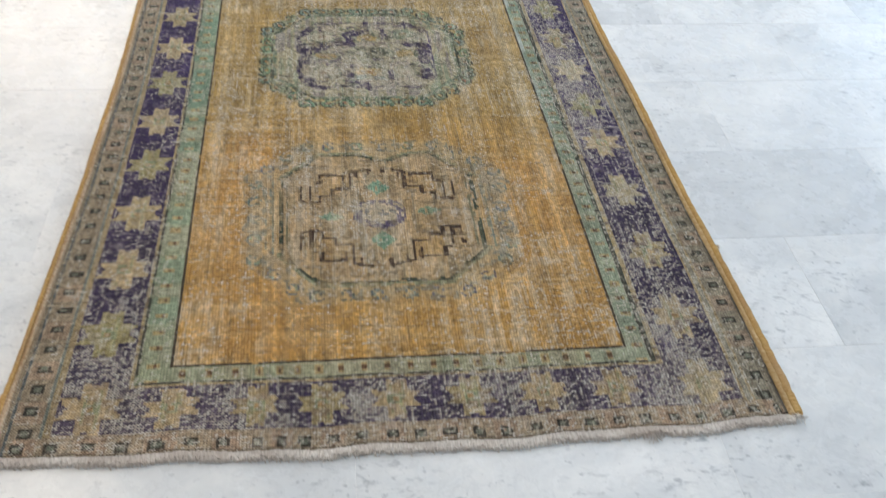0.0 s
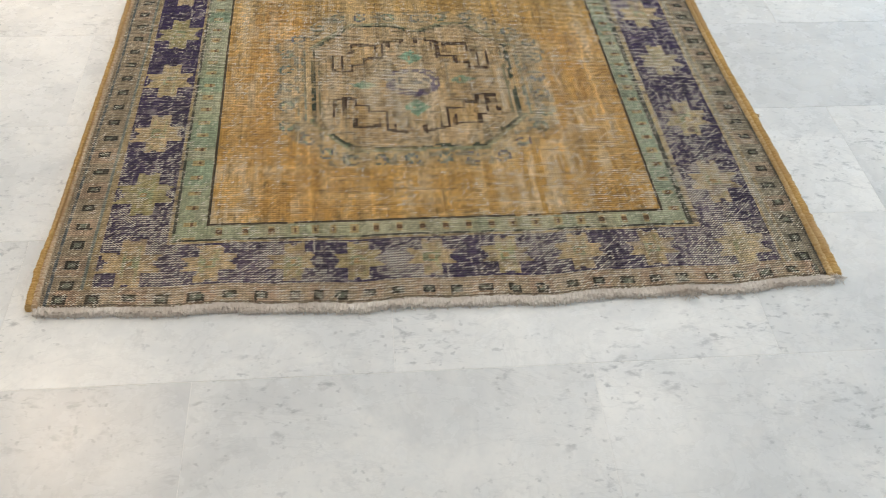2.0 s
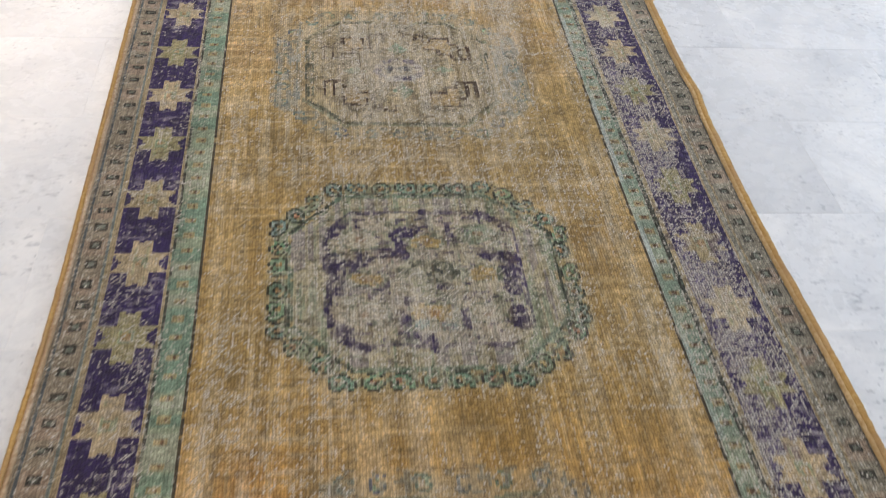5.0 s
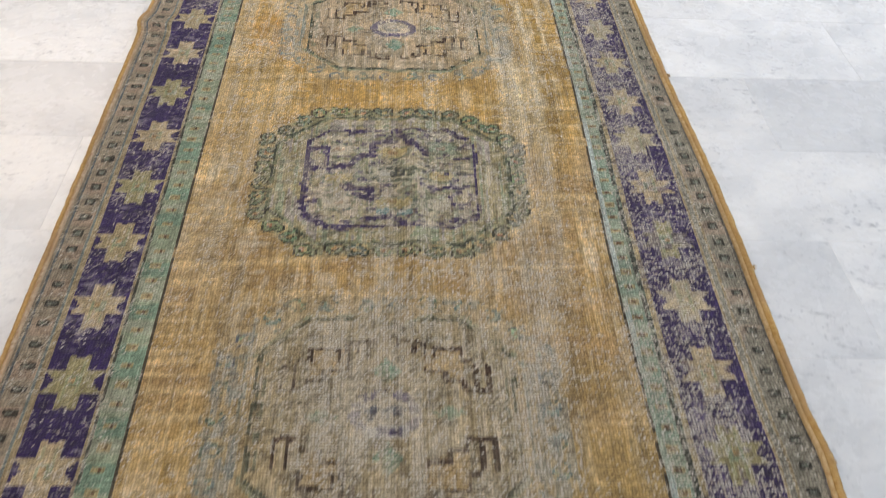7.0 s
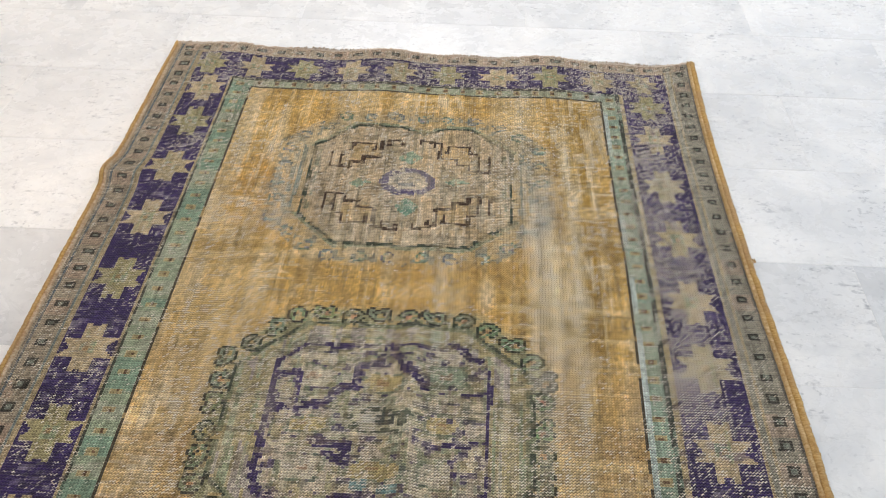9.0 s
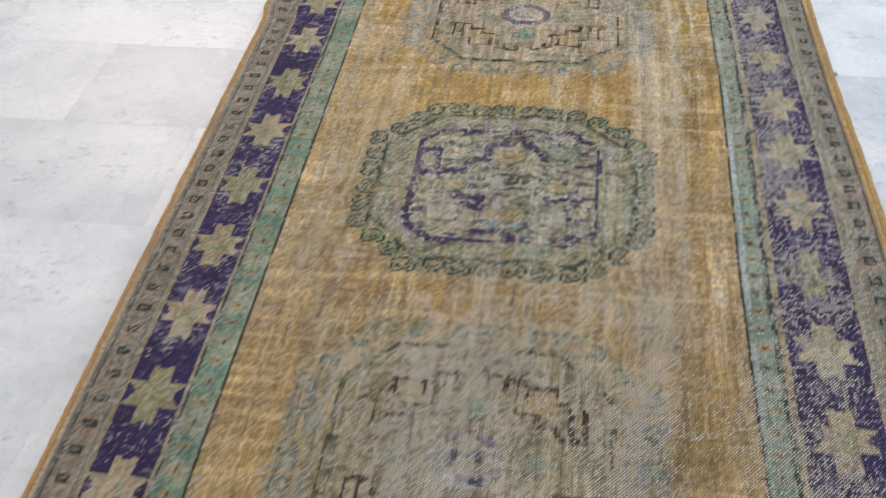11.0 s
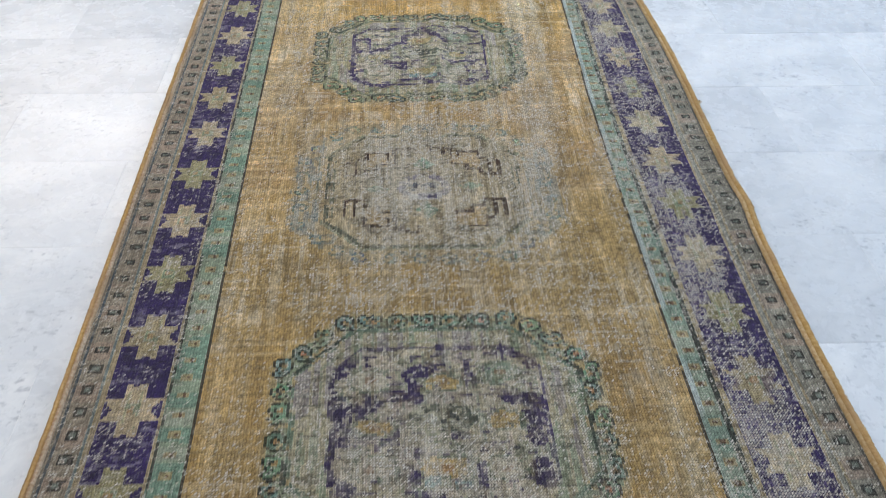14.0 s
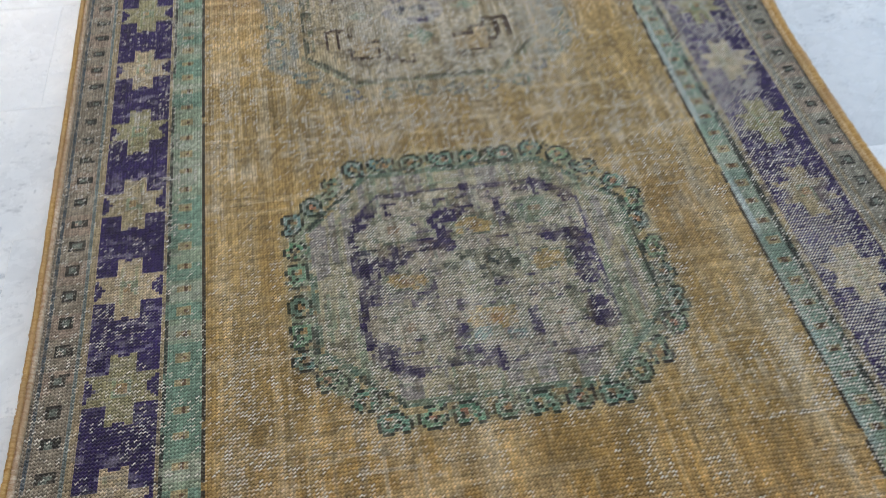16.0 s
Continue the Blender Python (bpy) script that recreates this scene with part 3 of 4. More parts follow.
def medallion_scrolled(cx, cy, worn, seed, number, runs, framed, green, ring, ground):
    px, py = (DX - cx) / KU, (DY - cy) / KV
    blot = vnoise(0.035, 0.035, seed)
    fine = vnoise(0.012, 0.010, seed + 1)
    inside = octagon(px, py, 56, 49, 24)
    bar = octagon(px, py, 47.0, 40.0, 20)
    paint(step(-inside, -0.5, 2.0), (0.36, 0.285, 0.150), 0.70)
    paint((inside < -2.5) & (bar > 0) & (fine > 0.42), green, 0.62)
    paint((inside < -2.5) & (bar > 0) & (fine < 0.16), (0.05, 0.055, 0.042), 0.7)
    curl = {"#": (0.026, 0.032, 0.025), "g": green, "e": (0.36, 0.20, 0.095)}
    wreath(cx, cy, 51.5, 44.5, 21, 35, (CURL, CURL_WIDE), curl, 0.98 - 0.12 * worn, seed + 2)
    # the green bar inside the curls, then the pale ground
    paint((np.abs(bar - 0.2) < 1.0) & (fine > 0.22), tuple(q * 0.72 for q in green), 0.80)
    paint((np.abs(bar - 0.9) < 0.6) & (vnoise(0.03, 0.03, seed + 12) > 0.5), (0.045, 0.055, 0.042), 0.85)
    paint(bar < -0.8, ring, 0.88)
    tall = vnoise(0.010, 0.12, seed + 8)
    paint((bar < -0.8) & (tall > 0.64), (0.27, 0.235, 0.245), 0.75)
    paint((bar < -0.8) & (tall < 0.28), (0.22, 0.275, 0.18), 0.75)
    core = octagon(px, py, 34.5, 31, 9)
    paint((np.abs(core - 3.5) < 0.6) & (fine > 0.35), (0.24, 0.27, 0.18), 0.6)
    paint(core < 0, ground, 0.80)
    paint((core < 0) & (vnoise(0.045, 0.03, seed + 2) > 0.58), (0.18, 0.205, 0.13), 0.60)
    paint((core < 0) & (vnoise(0.04, 0.025, seed + 6) > 0.64), (0.42, 0.35, 0.29), 0.65)
    qx, qy = px + 1.6 * (vnoise(0.03, 0.02, seed + 4) - 0.5), py + 1.6 * (vnoise(0.02, 0.02, seed + 5) - 0.5)
    purple = (0.046, 0.031, 0.092)
    for k, c in enumerate(((0.47, 0.40, 0.30), (0.40, 0.30, 0.26), (0.21, 0.26, 0.20))):
        paint((core < -1) & (vnoise(0.009, 0.05, seed + 20 + k) > 0.72), c, 0.5)
    paint((core < -1) & (vnoise(0.020, 0.009, seed + 24) > 0.80), purple, 0.7)
    bits = vnoise(0.013, 0.011, seed + 31)
    paint((core < -2) & (bits > (0.74 if framed > 1 else 0.80)), purple, 0.85)
    paint((core < -2) & (bits < 0.24), (0.50, 0.42, 0.29), 0.75 if framed > 1 else 0.45)
    steps = vnoise(0.026, 0.0075, seed + 32)
    paint((bar < -2) & (steps > 0.74), (0.085, 0.085, 0.065), 0.60)
    paint((bar < -2) & (steps < 0.20), (0.56, 0.49, 0.37), 0.40)
    for k, (ax, ay, w, h) in enumerate(FLOWERS):
        d = np.maximum(np.abs(qx - ax) / w, np.abs(qy - ay) / h) * 0.5 + 0.5 * np.hypot((qx - ax) / w, (qy - ay) / h)
        paint((np.abs(d - 1.08) < 0.17) & (fine > 0.36), (0.14, 0.165, 0.11), 0.75)
        paint((d < 0.95) & (fine > 0.14), ((0.40, 0.31, 0.13) if framed > 1 else (0.46, 0.30, 0.095)) if k < 4 else ((0.20, 0.26, 0.18) if k == 5 else (0.45, 0.40, 0.30)), 0.78)
        paint((d < 0.35) & (fine > 0.45), (0.30, 0.15, 0.08), 0.6)
    for ax, ay in ((-3.0, -22.0), (5.5, -23.5)):
        paint((np.abs(qx - ax) < 2.6) & (np.abs(qy - ay) < 1.6), (0.10, 0.23, 0.25), 0.8)
    whole = np.clip(1.25 - 0.9 * step(vnoise(0.045, 0.040, seed + 3), 0.50, 0.80) * (1.75 - framed), 0.12, 1) * np.where(fine > 0.16, 1.0, 0.3)
    for half, *points in runs:
        paint(trail(qx, qy, points) < half, purple, whole)
    edge = np.clip(framed - 0.9 * step(vnoise(0.05, 0.04, seed + 14), 0.5, 0.8), 0.10, 1)
    paint(np.abs(core) < 0.62, purple, edge)
    r = np.hypot((px - 1) / 11.0, (py - 1) / 5.5)
    paint(r < 1.1, (0.34, 0.32, 0.22), 0.75)
    paint((np.abs(r - 0.80) < 0.22) & (fine > 0.42), (0.065, 0.075, 0.055), 0.9)
    paint((np.hypot((px - 3) / 3.2, (py - 1) / 2.6) < 1) & (fine > 0.25), (0.045, 0.055, 0.055), 0.9)
    paint(np.hypot((px + 2.5) / 2.2, (py - 1) / 1.8) < 1, (0.46, 0.45, 0.40), 0.8)
    grit = rng.random(GX.shape)
    paint((bar < -0.8) & (grit > 0.94), (0.15, 0.14, 0.10), 0.55)
    paint((bar < -0.8) & (grit < 0.06), (0.55, 0.50, 0.40), 0.55)
    rim = inside < 3
    WEAR[rim] += 0.05 + 0.40 * worn * (blot[rim] - 0.15)
    WEAR[bar < -0.8] += 0.06 * worn
    PART[rim] = number


MEDALLIONS = ((-0.246, 0.412), (-0.243, 1.060), (-0.243, 1.704), (-0.241, 2.312), (-0.238, 2.940))
medallion_hooked(*MEDALLIONS[0], (0.40, 0.285, 0.17), 0.35, 210, 1)
medallion_scrolled(*MEDALLIONS[1], 0.7, 220, 2, RUNS_LOW, 0.75, (0.150, 0.245, 0.180), (0.365, 0.32, 0.205), (0.37, 0.315, 0.21))
medallion_hooked(*MEDALLIONS[2], (0.315, 0.255, 0.16), 0.7, 230, 3)
medallion_scrolled(*MEDALLIONS[3], 0.5, 240, 4, RUNS_HIGH, 1.25, (0.165, 0.200, 0.125), (0.29, 0.245, 0.135), (0.32, 0.27, 0.165))
medallion_hooked(*MEDALLIONS[4], (0.43, 0.325, 0.22), 0.40, 250, 5)
# bare patches where the pile is worn to the cotton
for cx, cy, rx, ry, amount in ((-0.24, 1.66, 0.12, 0.20, 0.30), (0.02, 1.72, 0.045, 0.2, 0.22), (-0.04, 2.02, 0.12, 0.04, 0.4), (-0.33, 1.70, 0.03, 0.16, 0.35), (0.02, 2.3, 0.04, 0.22, 0.22), (-0.20, 1.37, 0.25, 0.09, 0.22), (-0.25, 0.96, 0.17, 0.09, 0.32), (0.0, 2.85, 0.05, 0.2, 0.2), (-0.30, 0.40, 0.07, 0.10, 0.4), (0.05, 0.33, 0.05, 0.22, 0.25)):
    spot = np.exp(-((GX - cx) / rx) ** 2 - ((GY - cy) / ry) ** 2)
    WEAR += amount * spot * (0.5 + vnoise(0.025, 0.08, 12))
    paint(spot * step(vnoise(0.010, 0.085, 13), 0.40, 0.75), (0.62, 0.56, 0.45), min(amount * 1.1, 0.45))


# ---- the borders ----
def frame_mask(l, r, b, t):
    """The knots outside an oblong."""
    return (GX < l) | (GX > r) | (GY < b) | (GY > t)


sides = frame_mask(-0.633, 0.1745, 0.0130, 3.2905)
paint(frame_mask(*FIELD_X, *FIELD_Y), DARK, np.where(vnoise(0.02, 0.02, 21) > 0.25, 0.9, 0.3))
PART[frame_mask(*FIELD_X, *FIELD_Y)] = 6
side_cols = (GX < -0.628) | (GX > 0.172)
run = np.where(side_cols, GY, GX)
bars = vnoise(0.5, 0.035, 22) * side_cols + vnoise(0.035, 0.5, 23) * ~side_cols
paint(sides, GREEN)
paint(sides & (bars > 0.55), TEAL, 0.75)
paint(sides & (bars < 0.36), GREEN_PALE, 0.70)
paint(sides & ~side_cols, (0.335, 0.305, 0.205), 0.55)
paint(sides & side_cols, (0.31, 0.31, 0.22), 0.28 * (1 - step(GY, 0.3, 0.9)))
paint(sides & (GX > 0.1), (0.28, 0.315, 0.255), 0.40)
paint(sides & (GX > 0.1) & (GX < 0.183) & (GY > 0.7), (0.44, 0.48, 0.48), 0.65 * step(vnoise(0.02, 0.08, 44), 0.25, 0.6))
gc = np.where(GX < -0.4, np.abs(GX + 0.655), np.abs(GX - 0.194))
gc = np.where(side_cols, gc, np.minimum(np.abs(GY + 0.0025), np.abs(GY - 3.305)))
bead = np.abs((run / 0.0395) % 1 - 0.5) * 0.0395
paint(sides & (gc < 0.0105) & (bead < 0.0060), (0.37, 0.25, 0.11), 0.70)
paint(sides & (gc < 0.0036) & (bead < 0.0040), (0.105, 0.050, 0.028), 0.85)
WEAR[sides] += 0.06

lines = frame_mask(-0.675, 0.209, -0.018, 3.318)
paint(lines, DARK, np.where(vnoise(0.015, 0.015, 24) > 0.3, 0.85, 0.25))
WEAR[lines] += 0.15
lines = frame_mask(-0.681, 0.217, -0.0235, 3.324)
paint(lines, STRAW, 0.95)
PART[lines] = 7

main = frame_mask(-0.689, 0.228, -0.026, 3.327)
outer_l, outer_r, outer_b, outer_t = -0.782, 0.341, -0.120, 3.430
band = main & ~frame_mask(outer_l, outer_r, outer_b, outer_t)
paint(main, PURPLE)
fade_noise = 0.5 * vnoise(0.09, 0.09, 25) + 0.3 * vnoise(0.03, 0.03, 26) + 0.2 * rng.random(GX.shape)
faded = np.clip(step(GY, 0.55, -0.05) * 0.55 + step(GX, 0.15, 0.25) * 0.62 + 0.25 * step(GY, 3.28, 3.33) + 0.9 * (fade_noise - 0.5), 0, 1)
faded *= 1 - 0.85 * ((GX > 0.303) & (fade_noise > 0.36))
paint(band, (0.050, 0.038, 0.080), 0.6 * (1 - step(GY, 0.25, 0.8)))
paint(band, PURPLE_PALE, 0.35 * faded * (0.6 + 0.4 * step(GY, 0.2, 0.8)))
paint(band & (GY < -0.02), (0.20, 0.165, 0.155), 0.25 * step(fade_noise, 0.15, 0.75))
paint(band & (GX > 0.15) & (fade_noise > 0.55) & (GX < 0.305), (0.24, 0.215, 0.235), 0.2)
bare = (GX > 0.15) * (0.08 + 0.26 * step(GY, 0.55, 0.85) * (1 - step(GY, 1.6, 2.0))) * step(0.318 - GX + 0.05 * (fade_noise - 0.45), -0.012, 0.012)
WEAR[band] = (0.25 - 0.22 * (GX < -0.5) * step(GY, 0.2, 0.7) + 0.32 * faded + 0.9 * (fade_noise - 0.45) + bare + 0.08 * (GY > 3.3))[band]

STARS = []
SX, SY = GX + 0.35 * HAND[0], GY + 0.35 * HAND[1]
left_y = [-0.068 + 0.1666 * i for i in range(15)] + [2.265 + 0.1738 * i for i in range(1, 6)] + [3.272]
right_y = [-0.078, 0.087, 0.270, 0.467, 0.645, 0.805] + [0.968 + 0.1655 * i for i in range(9)] + [2.460, 2.618, 2.792, 2.961, 3.133, 3.272]
STARS += [(-0.7355, y, 1.0) for y in left_y] + [(0.2865, y, 1.0) for y in right_y]
STARS += [(-0.622 + 0.1253 * i, -0.074, 0.78) for i in range(7)]
STARS += [(-0.748 + 0.1147 * i, 3.378, 0.80) for i in range(10)]
for i, (sx, sy, tall) in enumerate(STARS):
    px, py = np.abs(SX - sx) / KU, np.abs(SY - sy) / KV / tall
    wide = 1.0 if tall == 1.0 else 0.92
    trunk = (px < 3.5) & (py < 10.6) & ~((px < 1.2) & (py > 9.4))
    arms = (px < 9.3 * wide) & (py < 4.2) & ~((px > 6.4 * wide) & (py < 3.4 * (px - 6.2 * wide) / 2.6))
    star = (trunk | arms) & main
    kind = i % 5
    c = (CREAM, OLIVE, CREAM, (0.38, 0.30, 0.165), OLIVE)[kind]
    paint(star, c, 0.95 if sx < 0.2 and sy > 0.0 else 0.93 - 0.55 * step(vnoise(0.018, 0.018, 61), 0.62 - 0.08 * (sy < 0.0), 0.85))
    if sy < 0.0:
        paint(star, (0.40, 0.290, 0.165), 0.40)
    paint(star & (px < 2.6) & (py < 2.6) & (vnoise(0.008, 0.008, 62) > 0.35), (0.16, 0.25, 0.17), 0.60)
    paint(star & (px < 1.1) & (py < 1.1), (0.42, 0.22, 0.09), 0.6)
    if sx > 0.2 and i % 3 == 0 and sy < 3.3:
        paint(star, (0.47, 0.39, 0.27), 0.6)
    paint(star & (np.abs(px - 2) < 0.6) & (py < 8) & (vnoise(0.01, 0.03, 63) > 0.5), (0.27, 0.30, 0.17), 0.5)
    WEAR[star] = 0.22 + (0.42 if sx > 0.2 else 0.12) * vnoise(0.02, 0.02, 27)[star]
    PART[star] = 20 + i

guard = frame_mask(outer_l, outer_r, outer_b, outer_t)
paint(guard, STRAW, 0.9)
PART[guard] = 8
side_o = (GX < outer_l) | (GX > outer_r)
left_o, right_o = GX < outer_l, GX > outer_r
paint(left_o & (GX < -0.7895), (0.150, 0.185, 0.180), 0.9)
paint(left_o & (GX < -0.795), TAUPE)
paint(left_o & (GX < -0.8345), (0.085, 0.105, 0.120), 0.60 + 0.35 * (vnoise(0.006, 0.008, 45) > 0.45))
paint(left_o & (GX < -0.8435), (0.26, 0.21, 0.155))
paint(right_o & (GX > 0.349) & (GX < 0.357), (0.25, 0.24, 0.20), 0.9)
paint(right_o & (GX > 0.361), (0.235, 0.215, 0.17))
paint(right_o & (GX > 0.402), (0.10, 0.09, 0.085), 0.7)
ends = guard & ~side_o | (guard & ((GY < -0.128) | (GY > 3.438)) & (GX > -0.83) & (GX < 0.394))
paint(ends & ((GY < -0.122) | (GY > 3.432)), (0.34, 0.265, 0.19))
patch = ((GY / 0.0465) % 2 < 0.9)
paint(side_o & ~ends & patch & ((GX < -0.795) & (GX > -0.836) | (GX > 0.361) & (GX < 0.402)), PINK, 0.45 * (vnoise(0.1, 0.12, 28) > 0.45))
paint(ends & ((GX / 0.0465) % 2 < 0.9) & ((GY < -0.126) | (GY > 3.436)), PINK, 0.6)
WEAR[guard] = (0.10 + 0.16 * vnoise(0.05, 0.05, 29))[guard]
WEAR[ends] += 0.20
WEAR[guard & (GX > 0.341) & (GX < 0.362)] += 0.2


def little_squares(px, py, where):
    """Small dark frames with a dull green heart, four knots by three or four."""
    ring = (px < 0.0108) & (py < 0.0085) & where & (vnoise(0.006, 0.006, 32) > 0.07)
    hole = (px < 0.0052) & (py < 0.0036)
    paint(ring, (0.036, 0.034, 0.030), 0.80 + 0.20 * vnoise(0.03, 0.03, 31))
    paint(ring & hole, (0.17, 0.19, 0.155), 0.85)


ty = np.abs((GY / 0.0466) % 1 - 0.5) * 0.0466
tx = np.abs((GX / 0.0470) % 1 - 0.5) * 0.0470
little_squares(np.abs(DX + 0.8160), ty, left_o & (GY > -0.125) & (GY < 3.44))
little_squares(np.abs(DX - 0.3825), ty, right_o & (GY > -0.125) & (GY < 3.44))
little_squares(tx, np.abs(DY + 0.1465), (GY < -0.125) & (GX > -0.84) & (GX < 0.397))
little_squares(tx, np.abs(DY - 3.4520), (GY > 3.435) & (GX > -0.83) & (GX < 0.397))
paint((GY < -0.157) & (GX > -0.84), DARK, 0.5)

# pale and dark dashes where rows or columns of pile are worn off
patchy = step(vnoise(0.13, 0.16, 71), 0.30, 0.72) * np.where(PART == 0, 0.55, np.where(PART < 6, 0.25, 0.0))
paint(step(vnoise(0.0090, 0.050, 72), 0.66, 0.86) * patchy, (0.60, 0.53, 0.41), 0.75)
paint(step(vnoise(0.0120, 0.12, 73), 0.68, 0.88) * patchy, (0.58, 0.50, 0.37), 0.65)
paint(step(vnoise(0.030, 0.0062, 74), 0.70, 0.90) * patchy, (0.60, 0.53, 0.41), 0.75)
paint(step(vnoise(0.0075, 0.045, 75), 0.70, 0.90) * (PART < 6), (0.17, 0.125, 0.06), 0.4)
paint(step(vnoise(0.024, 0.0062, 76), 0.74, 0.92) * (PART < 6), (0.17, 0.13, 0.07), 0.4)
rubbed = 0.6 * step(vnoise(0.10, 0.10, 77), 0.35, 0.75) * (PART >= 6)
WEAR += 0.40 * step(vnoise(0.024, 0.0060, 78), 0.60, 0.80) * rubbed
dashes = step(vnoise(0.013, 0.0062, 80), 0.62, 0.78) * step(vnoise(0.06, 0.06, 81), 0.30, 0.65) * (PART >= 7) * (GX < 0.345) * (GX > -0.785)
paint(dashes, (0.50, 0.46, 0.43), np.where(GX > 0.15, 0.32, 0.25))
darker = step(vnoise(0.016, 0.0075, 82), 0.64, 0.80) * (PART == 7)
paint(darker, (0.034, 0.025, 0.066), 0.6)
WEAR += 0.40 * step(vnoise(0.0065, 0.035, 79), 0.64, 0.82) * rubbed

# uneven dye of every knot, row and column
COL *= 1 + 0.20 * (rng.random((NV, NU, 1)) - 0.5)
COL *= 1 + 0.13 * (rng.random((1, NU, 1)) - 0.5) + 0.10 * (rng.random((NV, 1, 1)) - 0.5)
COL *= 1.14 * (0.86 + 0.28 * vnoise(0.05, 0.05, 33))[..., None]
COL *= (0.88 + 0.24 * vnoise(0.0062, 0.040, 34))[..., None]
COL *= (0.86 + 0.28 * vnoise(0.012, 0.40, 35))[..., None]
# painted brightness standing in for light: middle dimmer at y 0.7-1.7, far end brighter
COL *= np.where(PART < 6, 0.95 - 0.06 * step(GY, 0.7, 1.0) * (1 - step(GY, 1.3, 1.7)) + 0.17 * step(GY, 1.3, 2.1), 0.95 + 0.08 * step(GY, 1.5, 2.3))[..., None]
# redder and less blue towards the near end, far field slightly greener
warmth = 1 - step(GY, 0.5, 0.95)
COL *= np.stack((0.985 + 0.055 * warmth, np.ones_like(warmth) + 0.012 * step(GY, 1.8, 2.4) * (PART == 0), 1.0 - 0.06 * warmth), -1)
COL = np.clip(COL, 0.01, 0.9)
lum = COL.mean(-1)
COL *= (0.76 + 0.24 * step(lum, 0.05, 0.14))[..., None]
WEAR *= np.where(PART >= 6, 1.0, 0.20 + 0.80 * step(lum, 0.06, 0.20))
# the bare warps run in streaks
WEAR += 0.34 * step(vnoise(0.045, 0.0062, 83), 0.60, 0.85) * step(vnoise(0.12, 0.14, 84), 0.35, 0.7) * (PART == 0)
WEAR += 0.34 * step(vnoise(0.0060, 0.09, 36), 0.58, 0.85) * step(vnoise(0.16, 0.22, 37), 0.4, 0.75) * (PART < 6)
WEAR = np.clip(WEAR, 0.02, 0.80)

# ---- rug: its lie on the floor ----
LEFT_OFF = ((-0.3, 0.3, 0.9, 1.4, 1.9, 2.4, 2.95, 3.6), (0.004, 0.004, 0.0, -0.011, -0.022, -0.032, -0.039, -0.049))
RIGHT_OFF = ((-0.3, 0.0, 0.3, 0.8, 1.3, 1.7, 2.1, 2.6, 3.0, 3.6), (0.030, 0.024, 0.018, 0.008, -0.003, -0.007, -0.004, 0.003, -0.003, 0.002))


def smooth_off(table, y):
    return sum(np.interp(y + d, *table) for d in (-0.16, -0.08, 0.0, 0.08, 0.16)) / 5


def lie(x, y):
    """Where a point of the flat rug lies on the floor: its selvedges are not straight, and it is not quite flat."""
    f = (x - X0) / (X1 - X0)
    wx = x + smooth_off(LEFT_OFF, y) * (1 - f) + smooth_off(RIGHT_OFF, y) * f
    edge_l, edge_r = np.clip((-0.62 - x) / 0.24, 0, 1) ** 1.5, np.clip((x - 0.20) / 0.24, 0, 1) ** 1.5
    wx = wx - 0.010 * edge_l * np.exp(-((y - 2.93) / 0.035) ** 2) + edge_l * (0.009 * step(y, 0.6, 1.1) - 0.004)
    wx = wx + edge_r * (0.006 * np.sin(y * 3.3 + 1.0) + 0.007 * np.exp(-((y - 1.62) / 0.06) ** 2))
    low = np.clip((0.55 - y) / 0.6, 0, 1) * np.clip((-0.40 - x) / 0.10, 0, 1)
    wx = wx + low * (0.008 + 0.117 * (x + 0.62))
    high = np.clip((y - 2.1) / 0.6, 0, 1) * np.clip((x + 0.10) / 0.25, 0, 1)
    wx = wx + high * (0.010 - 0.078 * (x - 0.172))
    wx = wx - 0.006 * edge_r * np.exp(-((y - 0.4) / 0.25) ** 2)
    bow = np.clip((0.1 - y) / 0.3, 0, 1) ** 1.5
    mid = (x + 0.2235) / 0.6235
    wy = y + bow * (0.020 * np.abs(mid) ** 2.2 - 0.006 + 0.003 * np.sin(x * 19) + 0.0022 * np.sin(x * 41 + 1))
    top = np.clip((y - 3.1) / 0.37, 0, 1) ** 1.4
    wy = wy + top * (-0.012 * mid + 0.005 * np.sin(x * 15.0 + 0.8) + 0.004 * np.sin(x * 33.0))
    z = 0.0062 + 0.0010 * np.sin(x * 7.3 + 1.2 * np.sin(y * 3.0)) * np.sin(y * 5.1)
    z = z + 0.010 * np.exp(-((x + 0.185 + 0.01 * np.sin(y * 6)) / 0.024) ** 2) * np.exp(-((y - 2.33) / 0.34) ** 2)
    z = z + 0.006 * np.exp(-((x - 0.10) / 0.11) ** 2) * np.exp(-((y - 1.66) / 0.16) ** 2) * (1 + np.sin((y - 0.25 * x) * 70)) * 0.5
    z = z + 0.006 * np.exp(-((x + 0.85) / 0.10) ** 2) * np.exp(-((y - 2.93) / 0.05) ** 2)
    z = z + 0.004 * top * (1 + np.sin(x * 17.0 + 0.4)) + 0.0008 * bow * (1 + np.sin(x * 9.0))
    z = z + 0.002 * edge_r * (1 + np.sin(y * 9.0))
    return wx, wy, z


